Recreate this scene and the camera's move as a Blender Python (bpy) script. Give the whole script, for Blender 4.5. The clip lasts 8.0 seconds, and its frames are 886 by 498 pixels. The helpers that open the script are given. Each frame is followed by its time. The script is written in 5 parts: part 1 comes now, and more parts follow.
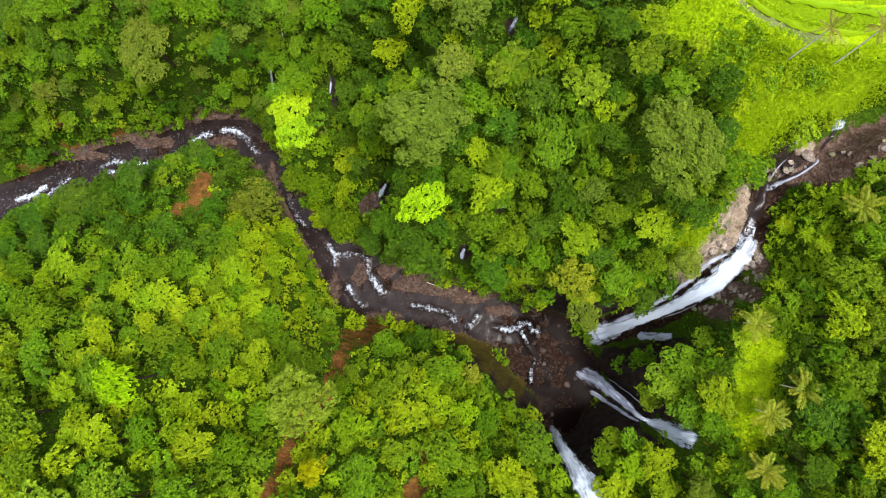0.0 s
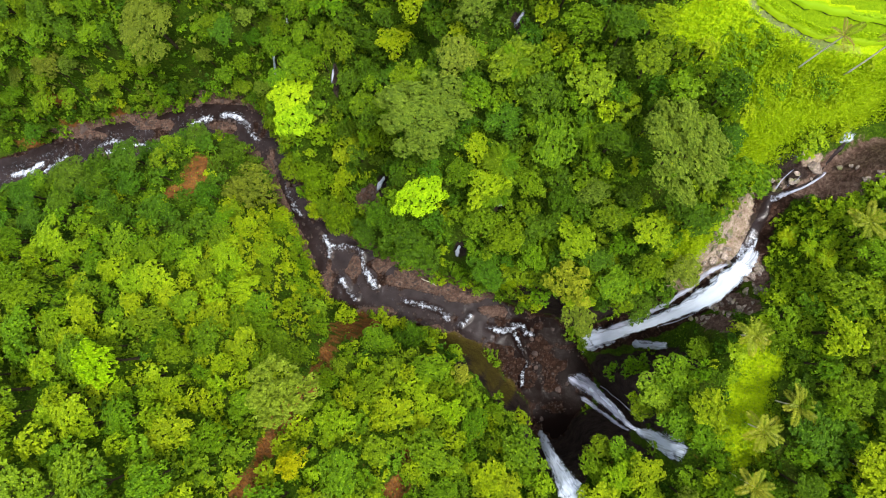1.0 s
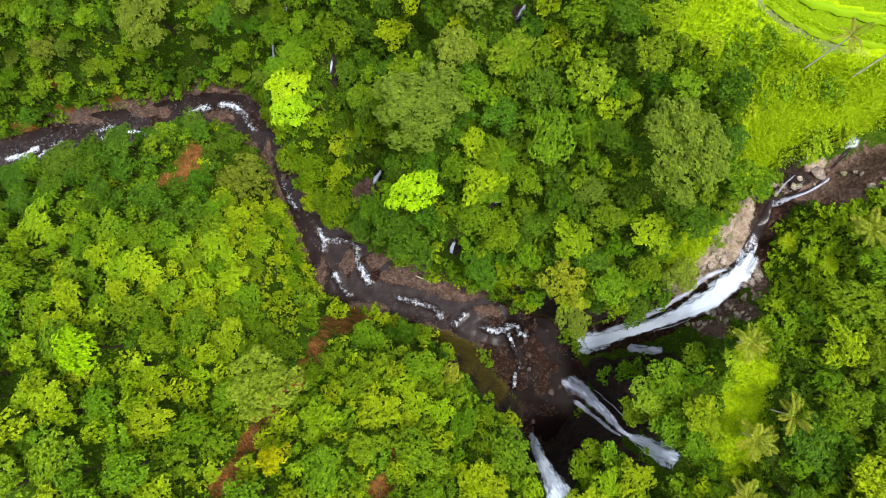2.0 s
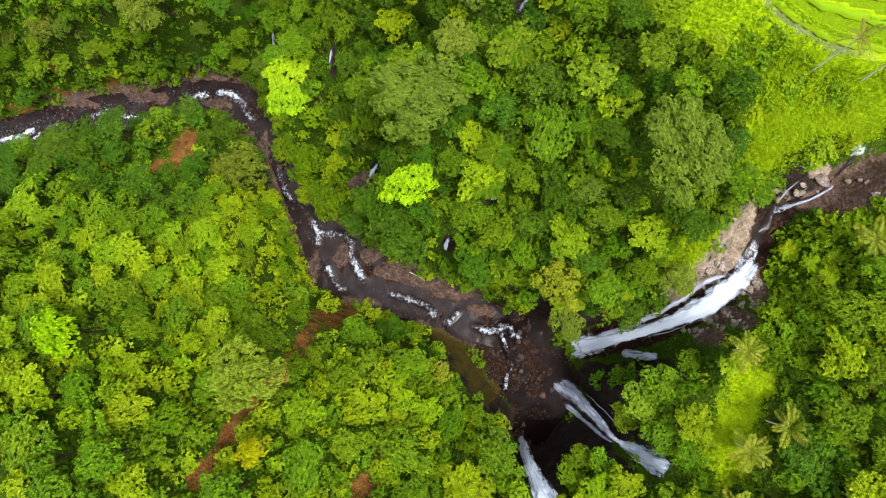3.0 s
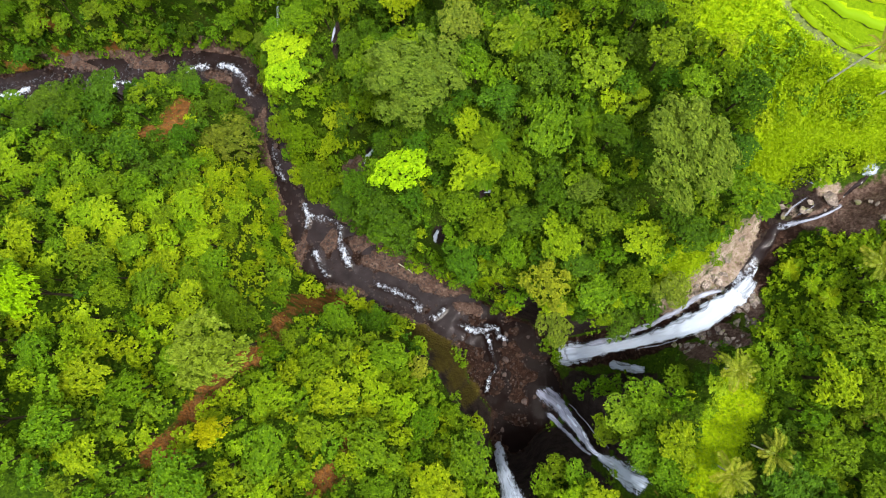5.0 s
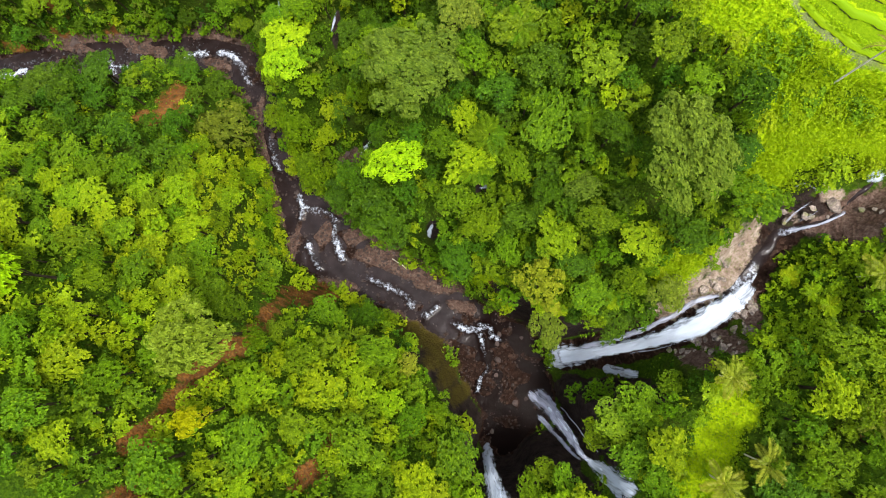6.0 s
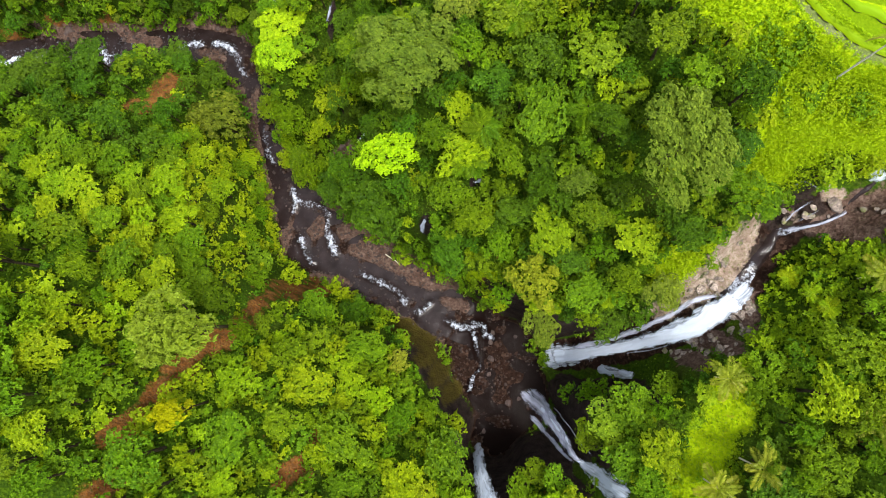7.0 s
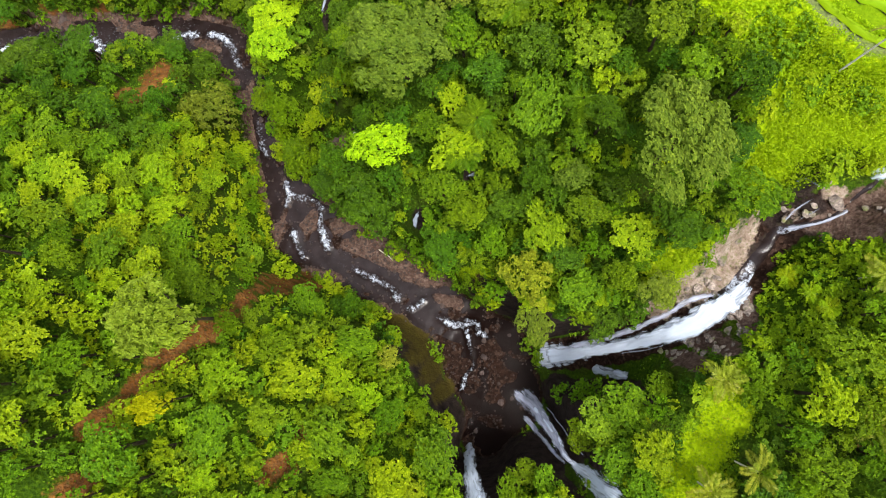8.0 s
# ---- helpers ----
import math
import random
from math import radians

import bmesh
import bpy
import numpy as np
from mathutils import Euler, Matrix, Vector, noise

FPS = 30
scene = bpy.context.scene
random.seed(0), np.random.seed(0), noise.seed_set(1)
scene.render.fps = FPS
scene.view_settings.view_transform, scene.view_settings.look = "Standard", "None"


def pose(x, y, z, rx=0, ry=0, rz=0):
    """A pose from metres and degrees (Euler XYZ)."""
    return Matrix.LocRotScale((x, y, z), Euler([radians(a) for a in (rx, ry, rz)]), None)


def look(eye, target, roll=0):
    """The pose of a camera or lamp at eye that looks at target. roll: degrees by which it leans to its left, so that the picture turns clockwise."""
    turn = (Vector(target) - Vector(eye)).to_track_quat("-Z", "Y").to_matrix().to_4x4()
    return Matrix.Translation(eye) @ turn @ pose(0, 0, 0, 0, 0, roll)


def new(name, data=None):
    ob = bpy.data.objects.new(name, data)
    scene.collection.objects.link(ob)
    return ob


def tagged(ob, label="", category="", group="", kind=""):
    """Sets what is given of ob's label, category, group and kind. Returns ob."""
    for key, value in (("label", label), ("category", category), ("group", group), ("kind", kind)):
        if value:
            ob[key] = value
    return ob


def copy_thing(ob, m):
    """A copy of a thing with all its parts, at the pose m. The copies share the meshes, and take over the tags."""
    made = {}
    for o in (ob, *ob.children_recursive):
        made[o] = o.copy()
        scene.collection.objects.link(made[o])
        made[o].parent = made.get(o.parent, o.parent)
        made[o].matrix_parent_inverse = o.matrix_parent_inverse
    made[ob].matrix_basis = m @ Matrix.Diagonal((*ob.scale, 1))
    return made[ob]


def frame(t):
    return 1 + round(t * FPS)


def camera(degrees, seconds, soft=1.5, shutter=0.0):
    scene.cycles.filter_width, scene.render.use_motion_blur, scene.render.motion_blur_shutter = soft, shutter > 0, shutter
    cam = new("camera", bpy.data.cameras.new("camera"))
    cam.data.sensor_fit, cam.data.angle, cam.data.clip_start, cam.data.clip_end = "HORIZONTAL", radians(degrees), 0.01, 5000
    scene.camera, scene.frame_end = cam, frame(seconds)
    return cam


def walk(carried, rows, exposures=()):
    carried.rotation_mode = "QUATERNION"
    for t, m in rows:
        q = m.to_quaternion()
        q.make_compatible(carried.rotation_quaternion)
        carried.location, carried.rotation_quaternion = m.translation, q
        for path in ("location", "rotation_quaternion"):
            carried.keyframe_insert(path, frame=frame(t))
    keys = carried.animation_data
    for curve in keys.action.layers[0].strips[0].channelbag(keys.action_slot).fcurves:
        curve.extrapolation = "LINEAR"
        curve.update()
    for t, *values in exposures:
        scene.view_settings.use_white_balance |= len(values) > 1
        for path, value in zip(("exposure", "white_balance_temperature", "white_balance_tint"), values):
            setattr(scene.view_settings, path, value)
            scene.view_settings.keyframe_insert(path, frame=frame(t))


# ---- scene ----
# ---- camera and its way ----
cam = camera(72.0, 8.0, soft=1.02)
PATH = [
    (0.0, pose(0.000, -0.000, 126.960, 4.672, 2.967, 0.242)),
    (0.5, pose(0.685, -0.257, 125.983, 4.776, 3.020, 1.766)),
    (1.0, pose(1.419, -0.518, 124.971, 4.855, 3.069, 3.095)),
    (1.5, pose(2.091, -0.780, 124.040, 4.939, 3.117, 3.966)),
    (3.0, pose(4.184, -1.772, 121.006, 5.376, 3.183, 6.879)),
    (3.5, pose(4.870, -2.054, 120.033, 5.522, 3.211, 8.021)),
    (4.0, pose(5.593, -2.393, 119.023, 5.690, 3.228, 9.324)),
    (4.5, pose(6.210, -2.643, 118.062, 5.829, 3.205, 10.422)),
    (6.0, pose(8.281, -3.482, 115.077, 6.294, 3.184, 13.488)),
    (6.5, pose(8.947, -3.664, 114.139, 6.373, 3.201, 14.039)),
    (7.0, pose(9.702, -3.927, 113.112, 6.482, 3.223, 14.417)),
    (7.5, pose(10.417, -4.181, 112.165, 6.602, 3.255, 14.749)),
    (8.0, pose(11.209, -4.436, 111.122, 6.724, 3.317, 15.257)),
]
walk(cam, PATH)

# ---- world, sun ----
world = bpy.data.worlds.new("sky")
scene.world = world
world.use_nodes = True
wn = world.node_tree
sky = wn.nodes.new("ShaderNodeTexSky")
sky.sky_type = "NISHITA"
sky.sun_disc = False
sky.sun_elevation, sky.sun_rotation = radians(72), radians(108)
sky.air_density, sky.dust_density, sky.ozone_density = 1.0, 3.0, 1.0
haze = wn.nodes.new("ShaderNodeHueSaturation")
haze.inputs["Saturation"].default_value = 0.4
wn.links.new(sky.outputs[0], haze.inputs["Color"])
wn.links.new(haze.outputs[0], wn.nodes["Background"].inputs[0])
wn.nodes["Background"].inputs[1].default_value = 0.24
sun_data = bpy.data.lights.new("sun", "SUN")
sun_data.energy, sun_data.angle, sun_data.color = 2.3, radians(10), (1.0, 0.97, 0.92)
sun = new("sun", sun_data)
sun.matrix_world = look((60, -20, 200), (0, 0, 0))
scene.view_settings.exposure = 0.62

# ---- materials ----


def material(name):
    m = bpy.data.materials.new(name)
    m.use_nodes = True
    t = m.node_tree
    t.nodes.clear()
    out = t.nodes.new("ShaderNodeOutputMaterial")

    def add(kind, **values):
        n = t.nodes.new(kind)
        for key, v in values.items():
            n.inputs[key.replace("_", " ")].default_value = v
        return n
    return m, t, out, add


def ramp(t, source, stops):
    r = t.nodes.new("ShaderNodeValToRGB")
    e = r.color_ramp.elements
    while len(e) < len(stops):
        e.new(0.5)
    for el, (p, c) in zip(e, stops):
        el.position, el.color = p, (*c, 1) if len(c) == 3 else c
    t.links.new(source, r.inputs[0])
    return r.outputs[0]


def mixed(t, fac, a, b, blend="MIX"):
    n = t.nodes.new("ShaderNodeMix")
    n.data_type, n.blend_type = "RGBA", blend
    for socket, v in ((n.inputs[0], fac), (n.inputs[6], a), (n.inputs[7], b)):
        if isinstance(v, (int, float)):
            socket.default_value = v
        elif isinstance(v, tuple):
            socket.default_value = (*v, 1)
        else:
            t.links.new(v, socket)
    return n.outputs[2]


def sums(t, op, a, b):
    n = t.nodes.new("ShaderNodeMath")
    n.operation = op
    for socket, v in ((n.inputs[0], a), (n.inputs[1], b)):
        if isinstance(v, (int, float)):
            socket.default_value = v
        else:
            t.links.new(v, socket)
    return n.outputs[0]


def coords(t, scale=(1, 1, 1), world_space=True):
    m = t.nodes.new("ShaderNodeMapping")
    m.inputs["Scale"].default_value = scale
    if world_space:
        g = t.nodes.new("ShaderNodeNewGeometry")
        t.links.new(g.outputs["Position"], m.inputs[0])
    else:
        g = t.nodes.new("ShaderNodeTexCoord")
        t.links.new(g.outputs["Object"], m.inputs[0])
    return m.outputs[0]


def noisy(t, vector, scale, detail=3.0, rough=0.55):
    n = t.nodes.new("ShaderNodeTexNoise")
    n.inputs["Scale"].default_value, n.inputs["Detail"].default_value, n.inputs["Roughness"].default_value = scale, detail, rough
    t.links.new(vector, n.inputs["Vector"])
    return n.outputs[0]


def attribute(t, name):
    n = t.nodes.new("ShaderNodeAttribute")
    n.attribute_name = name
    return n.outputs["Fac"]


def bumped(t, height, shader, strength, distance):
    b = t.nodes.new("ShaderNodeBump")
    b.inputs["Strength"].default_value, b.inputs["Distance"].default_value = strength, distance
    t.links.new(height, b.inputs["Height"])
    t.links.new(b.outputs[0], shader.inputs["Normal"])


def leaf_material(name, low, high, tip, shine=0.55, through_light=0.16, vary=0.3):
    """Leaves: each tuft, leaf and plant a little different, patches of older and younger growth."""
    m, t, out, add = material(name)
    geo = t.nodes.new("ShaderNodeNewGeometry")
    info = t.nodes.new("ShaderNodeObjectInfo")
    patch = noisy(t, coords(t), 0.22, 3.0)
    tone = sums(t, "ADD", sums(t, "MULTIPLY", attribute(t, "tone"), 0.78), sums(t, "MULTIPLY", sums(t, "SUBTRACT", patch, 0.3), 0.95))
    base = mixed(t, ramp(t, tone, [(0.1, (0, 0, 0)), (0.9, (1, 1, 1))]), low, high)
    base = mixed(t, ramp(t, geo.outputs["Random Per Island"], [(0.0, (0, 0, 0)), (0.86, (0.04, 0.04, 0.04)), (1.0, (0.55, 0.55, 0.55))]), base, tip)
    hue = t.nodes.new("ShaderNodeHueSaturation")
    t.links.new(sums(t, "ADD", sums(t, "MULTIPLY", info.outputs["Random"], 0.030), 0.484), hue.inputs["Hue"])
    own = sums(t, "MULTIPLY", sums(t, "FRACT", sums(t, "MULTIPLY", info.outputs["Random"], 7.31), 0.0), 0.26)
    own = sums(t, "ADD", own, sums(t, "MULTIPLY", geo.outputs["Random Per Island"], vary))
    t.links.new(sums(t, "ADD", own, 0.88 - vary / 2), hue.inputs["Value"])
    t.links.new(base, hue.inputs["Color"])
    p = add("ShaderNodeBsdfPrincipled", Roughness=shine)
    p.inputs["Specular IOR Level"].default_value = 0.12
    t.links.new(hue.outputs[0], p.inputs["Base Color"])
    tr = add("ShaderNodeBsdfTranslucent")
    t.links.new(hue.outputs[0], tr.inputs["Color"])
    mx = add("ShaderNodeMixShader", Fac=through_light)
    t.links.new(p.outputs[0], mx.inputs[1])
    t.links.new(tr.outputs[0], mx.inputs[2])
    t.links.new(mx.outputs[0], out.inputs[0])
    return m


LEAF = {
    "mid": leaf_material("leaves_green", (0.055, 0.120, 0.002), (0.126, 0.224, 0.003), (0.22, 0.34, 0.008)),
    "bright": leaf_material("leaves_yellow_green", (0.122, 0.214, 0.002), (0.222, 0.322, 0.003), (0.34, 0.43, 0.010)),
    "dark": leaf_material("leaves_dark_green", (0.027, 0.070, 0.002), (0.064, 0.136, 0.003), (0.13, 0.24, 0.010)),
    "pale": leaf_material("leaves_pale_green", (0.145, 0.192, 0.010), (0.245, 0.302, 0.018), (0.26, 0.34, 0.045)),
    "olive": leaf_material("leaves_olive_green", (0.074, 0.120, 0.008), (0.140, 0.194, 0.013), (0.21, 0.27, 0.02)),
    "gold": leaf_material("leaves_golden_green", (0.125, 0.165, 0.006), (0.215, 0.255, 0.010), (0.34, 0.38, 0.012)),
    "yellow": leaf_material("leaves_yellow", (0.330, 0.320, 0.002), (0.500, 0.460, 0.004), (0.46, 0.46, 0.02)),
    "vivid": leaf_material("leaves_vivid_green", (0.150, 0.300, 0.001), (0.270, 0.450, 0.002), (0.40, 0.52, 0.008)),
}
GRASS = leaf_material("grass_blades", (0.230, 0.360, 0.001), (0.290, 0.420, 0.002), (0.36, 0.46, 0.010), 0.6, 0.3, 0.2)
SLOPE_LEAF = leaf_material("leaves_of_the_open_slope", (0.165, 0.275, 0.002), (0.255, 0.365, 0.003), (0.30, 0.40, 0.008), 0.55, 0.3, 0.2)
FROND = leaf_material("palm_fronds", (0.120, 0.165, 0.008), (0.200, 0.235, 0.014), (0.30, 0.31, 0.05), 0.4)
DRY_FROND = leaf_material("dry_palm_fronds", (0.120, 0.105, 0.020), (0.220, 0.190, 0.035), (0.33, 0.30, 0.08), 0.5)


def bark_material():
    m, t, out, add = material("bark")
    p = add("ShaderNodeBsdfPrincipled", Roughness=0.9)
    p.inputs["Specular IOR Level"].default_value = 0.05
    n = noisy(t, coords(t, (3, 3, 0.6)), 2.0, 4.0)
    t.links.new(ramp(t, n, [(0.3, (0.020, 0.016, 0.008)), (0.7, (0.060, 0.048, 0.026))]), p.inputs["Base Color"])
    bumped(t, n, p, 0.5, 0.05)
    t.links.new(p.outputs[0], out.inputs[0])
    return m


BARK = bark_material()


def palm_bark_material():
    m, t, out, add = material("palm_bark")
    p = add("ShaderNodeBsdfPrincipled", Roughness=0.8)
    n = noisy(t, coords(t, (1, 1, 6), False), 1.5, 3.0)
    t.links.new(ramp(t, n, [(0.35, (0.42, 0.38, 0.30)), (0.65, (0.66, 0.62, 0.50))]), p.inputs["Base Color"])
    bumped(t, n, p, 0.5, 0.04)
    t.links.new(p.outputs[0], out.inputs[0])
    return m


PALM_BARK = palm_bark_material()


def rock_material(name, dark, light, moss=0.0):
    m, t, out, add = material(name)
    p = add("ShaderNodeBsdfPrincipled", Roughness=0.75)
    p.inputs["Specular IOR Level"].default_value = 0.2
    info = t.nodes.new("ShaderNodeObjectInfo")
    where = coords(t)
    n1, n2 = noisy(t, where, 0.5, 5.0, 0.65), noisy(t, where, 3.5, 4.0)
    col = ramp(t, n1, [(0.3, dark), (0.7, light)])
    col = mixed(t, ramp(t, n2, [(0.35, (0.75, 0.75, 0.75)), (0.7, (0, 0, 0))]), col, (0.055, 0.045, 0.045))
    if moss:
        col = mixed(t, ramp(t, noisy(t, where, 0.8, 3.0), [(0.52, (0, 0, 0)), (0.66, (moss,) * 3)]), col, (0.12, 0.15, 0.02))
    hue = t.nodes.new("ShaderNodeHueSaturation")
    t.links.new(sums(t, "ADD", sums(t, "MULTIPLY", info.outputs["Random"], 0.7), 0.65), hue.inputs["Value"])
    t.links.new(col, hue.inputs["Color"])
    t.links.new(hue.outputs[0], p.inputs["Base Color"])
    bumped(t, sums(t, "ADD", n1, n2), p, 0.6, 0.15)
    t.links.new(p.outputs[0], out.inputs[0])
    return m


ROCK_BROWN = rock_material("rock_brown", (0.022, 0.013, 0.010), (0.115, 0.076, 0.058))
EARTH = rock_material("terrace_earth", (0.045, 0.040, 0.012), (0.11, 0.10, 0.03))
ROCK_PALE = rock_material("rock_pale", (0.17, 0.13, 0.10), (0.46, 0.38, 0.32), 0.7)


def ground_material():
    """Forest floor, with red soil, grass, gravel, bare rock and painted shade where the masks say so."""
    m, t, out, add = material("ground")
    where = coords(t)
    fine, mid, broad = noisy(t, where, 2.6, 5.0, 0.65), noisy(t, where, 0.7, 4.0), noisy(t, where, 0.15, 3.0)

    def mask(name, low=0.42, high=0.58, torn=0.9):
        s = sums(t, "ADD", attribute(t, name), sums(t, "MULTIPLY", sums(t, "SUBTRACT", mid, 0.5), torn))
        s = sums(t, "ADD", s, sums(t, "MULTIPLY", sums(t, "SUBTRACT", fine, 0.5), 0.5))
        return ramp(t, s, [(low, (0, 0, 0)), (high, (1, 1, 1))])
    # forest floor, coloured dark so that gaps between crowns look shaded
    col = ramp(t, fine, [(0.3, (0.014, 0.034, 0.002)), (0.52, (0.034, 0.072, 0.002)), (0.72, (0.070, 0.125, 0.003))])
    col = mixed(t, ramp(t, broad, [(0.5, (0, 0, 0)), (0.7, (0.35, 0.35, 0.35))]), col, (0.055, 0.045, 0.012))
    grass = ramp(t, fine, [(0.3, (0.190, 0.310, 0.001)), (0.5, (0.275, 0.400, 0.002)), (0.72, (0.360, 0.450, 0.008))])
    col = mixed(t, mask("grass"), col, grass)
    soil = ramp(t, mid, [(0.3, (0.080, 0.030, 0.006)), (0.5, (0.165, 0.062, 0.012)), (0.72, (0.240, 0.115, 0.026))])
    col = mixed(t, mask("soil", 0.34, 0.74, 2.2), col, mixed(t, ramp(t, fine, [(0.4, (0.5, 0.5, 0.5)), (0.6, (0, 0, 0))]), soil, (0.07, 0.045, 0.025)))
    cells = t.nodes.new("ShaderNodeTexVoronoi")
    cells.inputs["Scale"].default_value = 2.2
    t.links.new(where, cells.inputs["Vector"])
    gravel = ramp(t, sums(t, "MULTIPLY", cells.outputs["Color"], 1.0), [(0.1, (0.009, 0.0045, 0.003)), (0.6, (0.024, 0.013, 0.009)), (0.95, (0.070, 0.042, 0.030))])
    gravel = mixed(t, ramp(t, mid, [(0.4, (0, 0, 0)), (0.65, (0.7, 0.7, 0.7))]), gravel, (0.022, 0.009, 0.005))
    col = mixed(t, mask("gravel"), col, gravel)
    rock = ramp(t, noisy(t, where, 0.6, 6.0, 0.7), [(0.3, (0.13, 0.085, 0.060)), (0.5, (0.30, 0.225, 0.175)), (0.7, (0.45, 0.375, 0.32))])
    rock = mixed(t, ramp(t, fine, [(0.50, (0, 0, 0)), (0.66, (0.8, 0.8, 0.8))]), rock, (0.11, 0.12, 0.03))
    col = mixed(t, mask("rock", 0.36, 0.64, 1.5), col, rock)
    # near-black wet basalt, which also paints the shade below overhanging growth
    rock_and_shade = ramp(t, mid, [(0.3, (0.012, 0.008, 0.007)), (0.6, (0.035, 0.024, 0.020)), (0.8, (0.04, 0.045, 0.015))])
    col = mixed(t, mask("rock_and_shade"), col, rock_and_shade)
    grit = sums(t, "ADD", sums(t, "MULTIPLY", mid, 0.45), sums(t, "MULTIPLY", fine, 0.55))
    dirt = ramp(t, grit, [(0.3, (0.040, 0.022, 0.016)), (0.48, (0.092, 0.056, 0.042)), (0.66, (0.185, 0.130, 0.104))])
    dirt = mixed(t, ramp(t, sums(t, "MULTIPLY", cells.outputs["Color"], 1.0), [(0.2, (0.4, 0.4, 0.4)), (0.6, (0, 0, 0))]), dirt, (0.040, 0.022, 0.016))
    col = mixed(t, mask("dirt", 0.40, 0.64, 1.5), col, dirt)
    paddy = ramp(t, fine, [(0.3, (0.100, 0.185, 0.001)), (0.6, (0.150, 0.240, 0.002)), (0.8, (0.200, 0.275, 0.004))])
    col = mixed(t, mask("paddy", 0.42, 0.58, 0.3), col, paddy)
    mud = ramp(t, mid, [(0.3, (0.10, 0.14, 0.03)), (0.7, (0.18, 0.20, 0.08))])
    col = mixed(t, mask("mud", 0.35, 0.75, 0.5), col, mud)
    moss = ramp(t, grit, [(0.3, (0.026, 0.019, 0.005)), (0.5, (0.056, 0.042, 0.008)), (0.7, (0.080, 0.070, 0.009))])
    col = mixed(t, mask("moss", 0.35, 0.75, 0.8), col, moss)
    p = add("ShaderNodeBsdfPrincipled", Roughness=0.9)
    p.inputs["Specular IOR Level"].default_value = 0.08
    t.links.new(col, p.inputs["Base Color"])
    bumped(t, sums(t, "ADD", fine, sums(t, "MULTIPLY", cells.outputs["Distance"], 0.8)), p, 0.8, 0.25)
    t.links.new(p.outputs[0], out.inputs[0])
    return m


def river_material():
    """Dark shallow running water, torn white where it breaks."""
    m, t, out, add = material("river_water")
    where = coords(t)
    warp = noisy(t, where, 1.5, 4.0, 0.7)
    fine = noisy(t, where, 4.6, 4.0, 0.7)
    stir = sums(t, "MINIMUM", sums(t, "ADD", sums(t, "MULTIPLY", attribute(t, "foam"), 3.0), 0.2), 1.0)
    s = sums(t, "ADD", sums(t, "MULTIPLY", sums(t, "SUBTRACT", warp, 0.5), 2.4), sums(t, "MULTIPLY", sums(t, "SUBTRACT", fine, 0.5), 1.2))
    s = sums(t, "ADD", attribute(t, "foam"), sums(t, "MULTIPLY", s, stir))
    foam = ramp(t, s, [(0.30, (0, 0, 0)), (0.5, (0.22, 0.22, 0.22)), (0.92, (1, 1, 1))])
    body = ramp(t, noisy(t, where, 0.35, 4.0), [(0.3, (0.010, 0.006, 0.005)), (0.7, (0.030, 0.021, 0.021))])
    body = mixed(t, ramp(t, fine, [(0.5, (0, 0, 0)), (0.7, (0.6, 0.6, 0.6))]), body, (0.020, 0.011, 0.009))
    # darker and less reflective towards the pool
    body = mixed(t, attribute(t, "pool_tone"), body, (0.007, 0.0035, 0.0028))
    p = add("ShaderNodeBsdfPrincipled")
    p.inputs["IOR"].default_value = 1.33
    t.links.new(mixed(t, attribute(t, "pool_tone"), (0.42, 0.42, 0.42), (0.03, 0.03, 0.03)), p.inputs["Specular IOR Level"])
    t.links.new(mixed(t, foam, body, (0.58, 0.64, 0.75)), p.inputs["Base Color"])
    t.links.new(sums(t, "ADD", sums(t, "MULTIPLY", foam, 0.5), 0.06), p.inputs["Roughness"])
    bumped(t, sums(t, "ADD", warp, fine), p, 0.25, 0.15)
    t.links.new(p.outputs[0], out.inputs[0])
    return m


def fall_material(name, thick, colour, torn=1.6, soft=0.8):
    """Falling water: soft white veils along the fall, thin towards their edges."""
    m, t, out, add = material(name)
    c = t.nodes.new("ShaderNodeCombineXYZ")
    t.links.new(attribute(t, "across"), c.inputs[0])
    t.links.new(attribute(t, "along"), c.inputs[1])

    def streaks(sideways, lengthways, detail):
        mp = t.nodes.new("ShaderNodeMapping")
        mp.inputs["Scale"].default_value = (sideways, lengthways, 1)
        t.links.new(c.outputs[0], mp.inputs[0])
        return noisy(t, mp.outputs[0], 1.0, detail, 0.6)
    broad, fine = streaks(1.1, 0.17, 3.0), streaks(4.2, 0.6, 3.0)
    streak = sums(t, "ADD", sums(t, "MULTIPLY", broad, 0.68), sums(t, "MULTIPLY", fine, 0.32))
    s = sums(t, "ADD", sums(t, "MULTIPLY", sums(t, "SUBTRACT", streak, 0.5), torn), sums(t, "MULTIPLY", attribute(t, "cover"), thick))
    fac = ramp(t, s, [(0.12, (0, 0, 0)), (soft, (1, 1, 1))])
    d = add("ShaderNodeBsdfPrincipled", Roughness=0.6)
    t.links.new(ramp(t, streak, [(0.32, tuple(v * 0.82 for v in colour)), (0.58, colour)]), d.inputs["Base Color"])
    bumped(t, streak, d, 0.3, 0.15)
    tr = add("ShaderNodeBsdfTransparent")
    glow = add("ShaderNodeBsdfTranslucent", Color=(*colour, 1))
    body = add("ShaderNodeMixShader", Fac=0.12)
    t.links.new(d.outputs[0], body.inputs[1])
    t.links.new(glow.outputs[0], body.inputs[2])
    mx = add("ShaderNodeMixShader")
    t.links.new(fac, mx.inputs[0])
    t.links.new(tr.outputs[0], mx.inputs[1])
    t.links.new(body.outputs[0], mx.inputs[2])
    t.links.new(mx.outputs[0], out.inputs[0])
    return m


